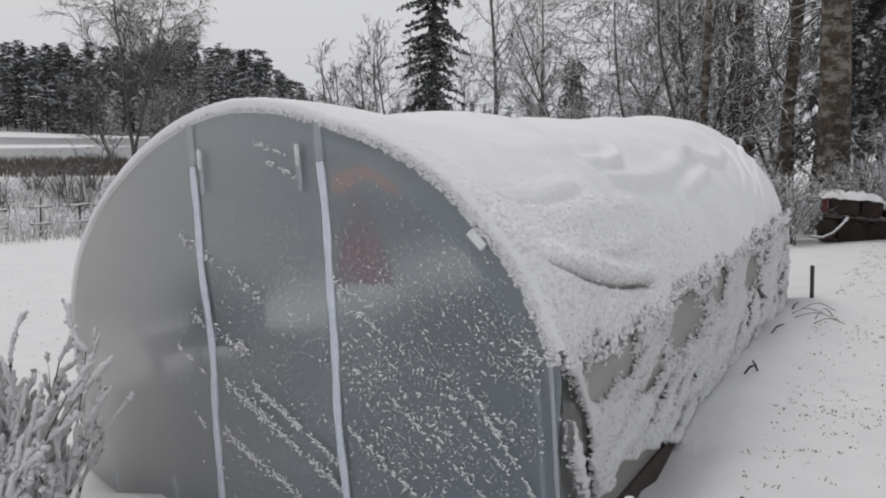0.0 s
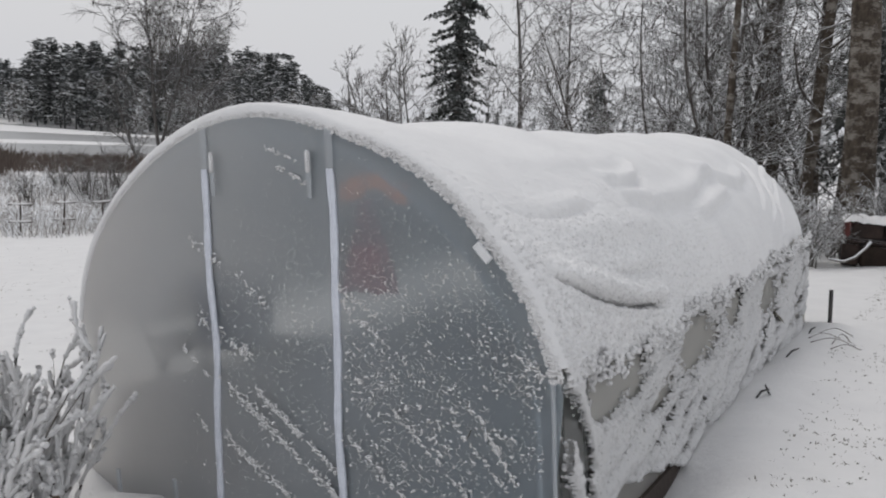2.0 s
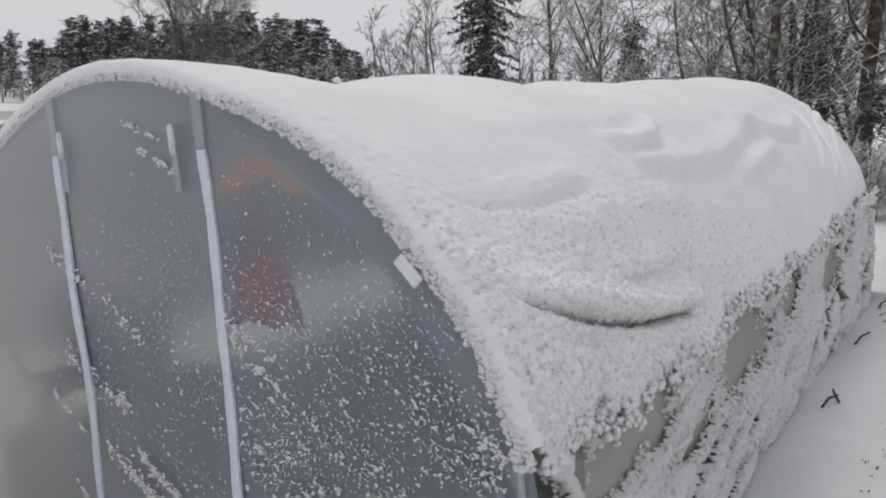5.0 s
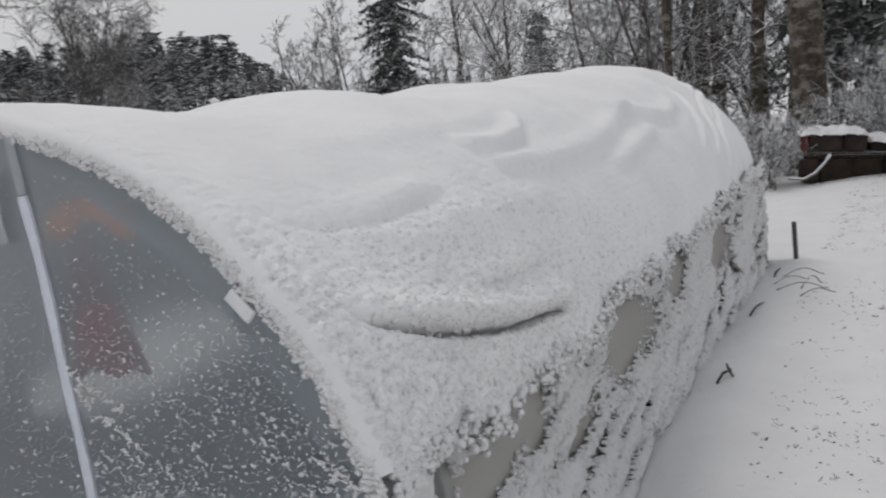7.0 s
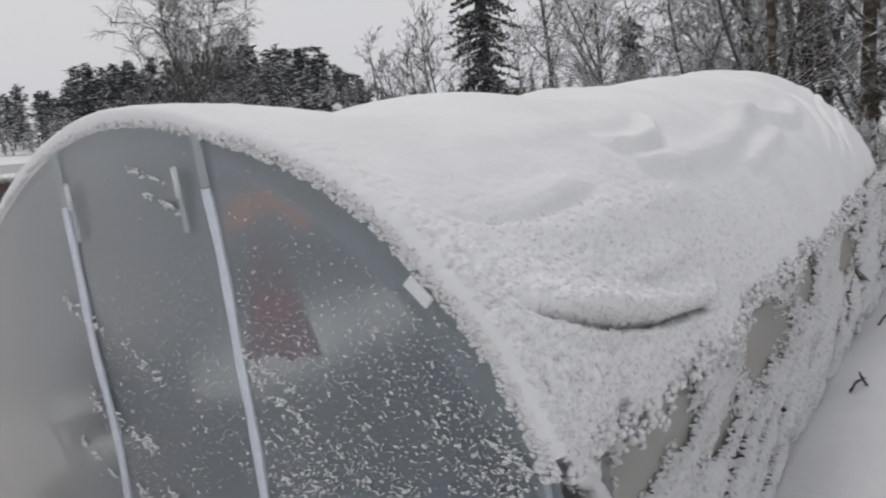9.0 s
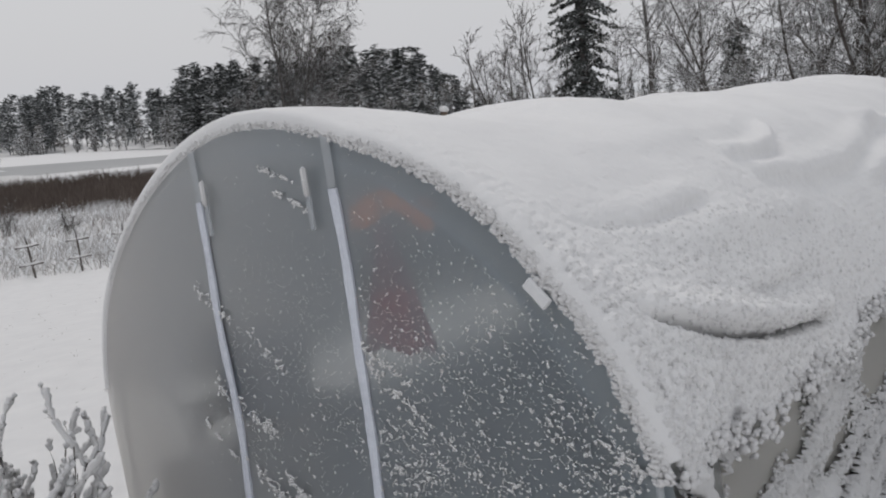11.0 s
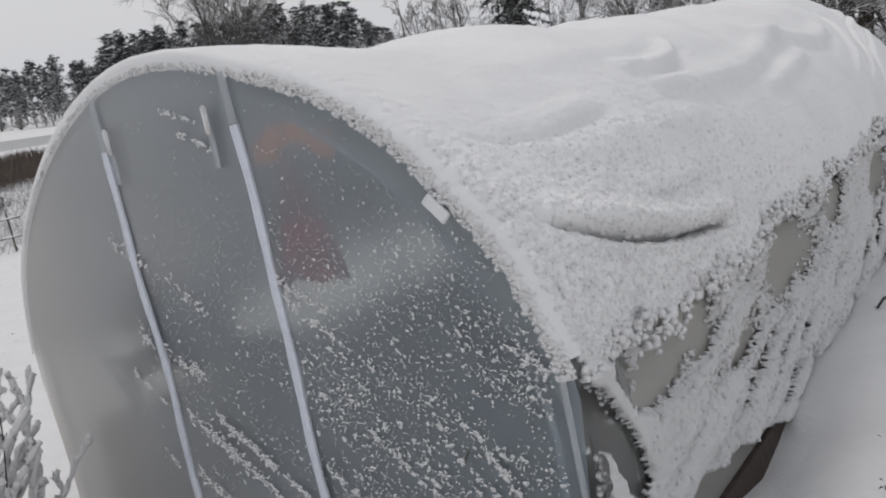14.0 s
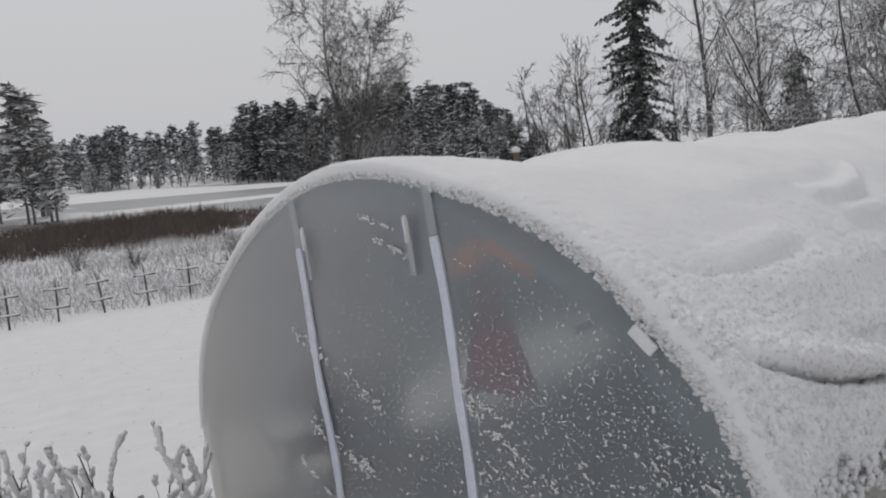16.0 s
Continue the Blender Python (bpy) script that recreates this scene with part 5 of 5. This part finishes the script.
def build_stakes():
    f = on_ground(*at_plan(-1.90, 3.79).xy)
    st = thing("wooden_stake", Matrix.Translation(f), "brown wooden stake with a snow cap beside the shrub", "stake")
    V, F = [], []
    tube(V, F, [Vector((0, 0, -0.1)), Vector((0.0, 0, 0.12)), Vector((-0.012, 0, 0.27))], [0.022, 0.021, 0.02], 9)
    mesh("shaft", V, F, WOOD, st, True)
    V, F = [], []
    blob(V, F, (-0.012, 0, 0.28), 0.032, 0.032, 0.022, random.Random(2))
    mesh("snow_cap", V, F, SNOW_ROUGH, st, True)
    V, F = [], []
    tube(V, F, [Vector((0.01, -0.02, 0.15)), Vector((-0.06, -0.03, 0.13)), Vector((-0.22, -0.05, 0.085)), Vector((-0.5, -0.1, 0.05)), Vector((-1.0, -0.15, 0.06))], [0.005] * 5, 6)
    mesh("wire", V, F, GREEN, st, True, label="green coated garden wire")
    # short post with a ball of snow at the tunnel's corner
    f = TUNNEL @ Vector((1.82, -0.09, 0))
    f = on_ground(f.x, f.y)
    cp = thing("short_post", Matrix.Translation(f), "short rod crusted with snow and capped by a snowball", "post")
    V, F = [], []
    tube(V, F, [Vector((0, 0, -0.1)), Vector((0, 0, 0.38))], [0.014, 0.013], 8)
    mesh("rod", V, F, IRON, cp, True)
    V, F = [], []
    rng = random.Random(3)
    for i in range(60):
        a = rng.uniform(0, 6.28)
        blob(V, F, (0.013 * math.cos(a), 0.013 * math.sin(a), rng.uniform(0.0, 0.37)), 0.007, 0.007, 0.008, rng)
    tagged(mesh("crust", V, F, SNOW_ROUGH, cp, True), kind="stuff")
    bm = bmesh.new()
    bmesh.ops.create_icosphere(bm, subdivisions=3, radius=0.024)
    for v in bm.verts:
        v.co = v.co * (1 + 0.12 * noise.noise(v.co * 70)) * Vector((1, 1, 0.9)).length / 1.68 + Vector((0, 0, 0.395))
    part("snow_cap", bm, SNOW_ROUGH, cp, "ball of snow", True)
    # iron stake beyond the tunnel's far corner
    f = TUNNEL @ Vector((1.79, 6.95, 0))
    bm = box(0.034, 0.034, 0.46, 0.003, (0, 0, -0.08))
    ob = part("iron_stake", bm, IRON)
    ob.matrix_world = Matrix.Translation(on_ground(f.x, f.y)) @ pose(0, 0, 0, 2, -7, 20)
    tagged(ob, "dark square iron stake standing in the snow", "stake")
    # snow-capped post on the tunnel's west side
    foot = on_ground(-0.808, 7.718)
    gp = thing("garden_post", Matrix.Translation(foot), "leaning grey wooden post with a cap of snow beside the tunnel", "post")
    high = 1.66 - foot.z
    V, F = [], []
    tube(V, F, [Vector((0.10, 0, -0.1)), Vector((0.05, 0, high * 0.5)), Vector((0, 0, high))], [0.028, 0.027, 0.026], 8)
    mesh("shaft", V, F, WOOD, gp, True)
    V, F = [], []
    lump(V, F, (0, 0, high + 0.012), 0.045, 0.042, 0.03, random.Random(6))
    mesh("snow_cap", V, F, SNOW_ROUGH, gp, True, label="cap of fresh snow")
    # pegs at the front film
    for x, y in ((-1.14, -0.07), (-0.66, -0.08)):
        f = TUNNEL @ Vector((x, y, 0))
        bm = box(0.028, 0.014, 0.18, 0.003, (0, 0, -0.06))
        ob = part("peg", bm, STRIP)
        ob.matrix_world = Matrix.Translation(on_ground(f.x, f.y)) @ pose(0, 0, 0, 3, -5, -30)
        tagged(ob, "pale flat peg pushed into the snow at the film's foot", "peg", "pegs")
    # bent stems and sticks poking out of the snow beside the wall
    rng = random.Random(9)
    for k, (x, y, w, h, turn) in enumerate(((1.78, 5.75, 0.34, 0.05, 10), (1.86, 5.45, 0.40, 0.06, -8), (1.98, 5.62, 0.26, 0.09, 25), (2.02, 5.35, 0.30, 0.05, 5), (1.84, 6.0, 0.36, 0.07, 0))):
        f = TUNNEL @ Vector((x, y, 0))
        V, F = [], []
        pts = [Vector((w * (i / 9 - 0.2), rng.gauss(0, 0.004), h * math.sin(math.pi * min(1, i / 8.5)) + 0.012)) for i in range(10)]
        tube(V, F, pts, [0.0055] * 10, 6)
        ob = mesh("bent_stem", V, F, DRY, None, True)
        ob.matrix_world = Matrix.Translation(on_ground(f.x, f.y)) @ pose(0, 0, 0, 0, 0, turn)
        tagged(ob, "bent dry stem arching out of the snow", "stem", "bent stems")
    for x, y, ln, turn in ((1.72, 4.75, 0.22, 72), (1.74, 3.22, 0.14, 65), (1.70, 6.2, 0.20, 80), (1.76, 3.30, 0.10, 120)):
        f = TUNNEL @ Vector((x, y, 0))
        V, F = [], []
        tube(V, F, [Vector((-ln / 2, 0, 0.0)), Vector((0, 0.01, 0.035)), Vector((ln / 2, 0, 0.045))], [0.008, 0.009, 0.006], 6)
        ob = mesh("stick", V, F, IRON, None, True)
        ob.matrix_world = Matrix.Translation(on_ground(f.x, f.y)) @ pose(0, 0, 0, 0, 0, turn - 30)
        tagged(ob, "short dark stick lying in the snow", "stick", "sticks")


build_stakes()


def slab_block(w, d, h, rng, rough=0.02):
    bm = box(w, d, h, 0.03, (0, 0, 0), 2)
    for v in bm.verts:
        n = noise.noise(v.co * 3.0 + Vector((rng.random() * 9, 0, 0)))
        v.co += Vector((n, noise.noise(v.co * 4.1), noise.noise(v.co * 3.7) * 0.6)) * rough
    return bm


def build_planter():
    """A low raised planter of dark blocks in two courses under a lid of snow."""
    rng = random.Random(17)
    foot = polar(27.9, 17.0, 0.02)
    ob = thing("raised_planter", Matrix.Translation(foot) @ pose(0, 0, 0, 0, 2, -22) @ Matrix.Diagonal((0.98, 0.98, 1.08, 1)), "low planter of dark blocks in two courses, topped with snow", "planter")
    for x, w, mat in ((-0.62, 0.30, STONE), (-0.20, 0.50, BROWN), (0.28, 0.44, BROWN), (0.70, 0.36, STONE)):
        part("block", slab_block(w, 0.7, 0.40, rng), mat, ob, m=pose(x, 0.02, -0.04))
    for x, w, mat in ((-0.72, 0.10, REDDISH), (-0.40, 0.52, STONE), (0.06, 0.36, STONE)):
        part("block", slab_block(w, 0.8, 0.28, rng), mat, ob, m=pose(x, 0.0, 0.44))
    part("ledge", slab_block(1.35, 0.85, 0.07, rng, 0.012), STONE, ob, m=pose(-0.10, 0.0, 0.37))
    part("low_box", slab_block(0.72, 0.75, 0.20, rng), STONE, ob, m=pose(0.66, 0.1, 0.40))
    for x, w, z in ((-0.28, 1.08, 0.74), (0.68, 0.84, 0.62)):
        nx, ny = 40, 26
        X, Y = np.meshgrid(np.linspace(-w / 2, w / 2, nx), np.linspace(-0.46, 0.48, ny), indexing="ij")
        e = smooth(1, 0.82, np.abs(X) / (w / 2)) * smooth(0.48, 0.36, np.abs(Y))
        Z = z - 0.035 + e * (0.075 + 0.035 * fbm(X * 5, Y * 5, 91, 3)) + 0.02 * vnoise(X * 14, Y * 14, 92)
        V = np.stack([(X + x).ravel(), Y.ravel(), Z.ravel()], 1)
        mesh("snow_lid", V.tolist(), grid_faces(nx, ny).tolist(), SNOW_GROUND, ob, True, label="bumpy layer of snow")
    # a pale branch fallen across it
    V, F = [], []
    pts = [Vector((-0.98, -0.50, 0.05)), Vector((-0.72, -0.52, 0.04)), Vector((-0.55, -0.50, 0.13)), Vector((-0.40, -0.47, 0.30)), Vector((-0.33, -0.45, 0.42))]
    tube(V, F, pts, [0.02, 0.026, 0.028, 0.026, 0.03], 7)
    br = mesh("fallen_branch", V, F, FROST, None, True)
    br.matrix_world = ob.matrix_world
    tagged(br, "snowy branch fallen against a dark planter", "branch")


build_planter()


def build_ground_litter():
    """Grass tips and leaf bits that show through the thin snow."""
    rng = random.Random(19)
    V, F = [], []
    n = 0
    while n < 7500:
        if rng.random() < 0.9:
            f = TUNNEL @ Vector((rng.uniform(2.0, 9.0), rng.uniform(-1.0, 15.0), 0))
        else:
            f = SLOPE @ Vector((rng.uniform(-16, -4), rng.uniform(6, 26), 0))
        if vnoise(np.float64(f.x * 0.8), np.float64(f.y * 0.8), 97) + rng.uniform(-0.9, 1.1) < 0.0:
            continue
        z = float(ground_z(f.x, f.y))
        for k in range(rng.randint(1, 4)):
            a, l = rng.uniform(0, 6.28), rng.uniform(0.006, 0.021)
            x, y = f.x + rng.gauss(0, 0.014), f.y + rng.gauss(0, 0.014)
            w = rng.uniform(0.002, 0.005)
            q = len(V)
            V.extend([(x - w * math.sin(a), y + w * math.cos(a), z - 0.004), (x + w * math.sin(a), y - w * math.cos(a), z - 0.004), (x + l * math.cos(a), y + l * math.sin(a), z + l * rng.uniform(0.3, 0.9)), (x + l * 0.5 * math.cos(a) - w * math.sin(a), y + l * 0.5 * math.sin(a) + w * math.cos(a), z + l * 0.5)])
            F.extend([(q, q + 1, q + 2), (q, q + 2, q + 3)])
        n += 1
    ob = mesh("grass_tips", V, F, TUFT)
    tagged(ob, "dark grass tips poking through thin snow", "grass", kind="stuff")


build_ground_litter()


def build_cabin():
    foot = polar(33.5, 52)
    ob = thing("cabin", Matrix.Translation(foot + Vector((0, 0, 0.6))) @ pose(0, 0, 0, 0, 0, -30), "pale yellow boarded cabin far behind the trees", "building")
    part("wall", box(8.0, 5.0, 3.0, 0.02, (0, 0, -0.8)), PLASTER, ob)
    bm = bmesh.new()
    vs = [bm.verts.new(p) for p in ((-4.5, -3.0, 2.15), (4.5, -3.0, 2.15), (4.5, 3.0, 2.15), (-4.5, 3.0, 2.15), (-4.5, 0, 3.9), (4.5, 0, 3.9))]
    for f in ((0, 1, 5, 4), (2, 3, 4, 5), (0, 4, 3), (1, 2, 5), (3, 2, 1, 0)):
        bm.faces.new([vs[i] for i in f])
    part("roof", bm, SNOW_GROUND, ob, "snow-covered pitched roof")
    for x in (-2.4, 0.2, 2.6):
        w = part("window", box(1.1, 0.08, 1.2, 0.01, (x, -2.52, 0.3)), WHITE, ob)
        part("pane", box(0.92, 0.03, 1.02, 0.005, (x, -2.565, 0.39)), IRON, w)


build_cabin()
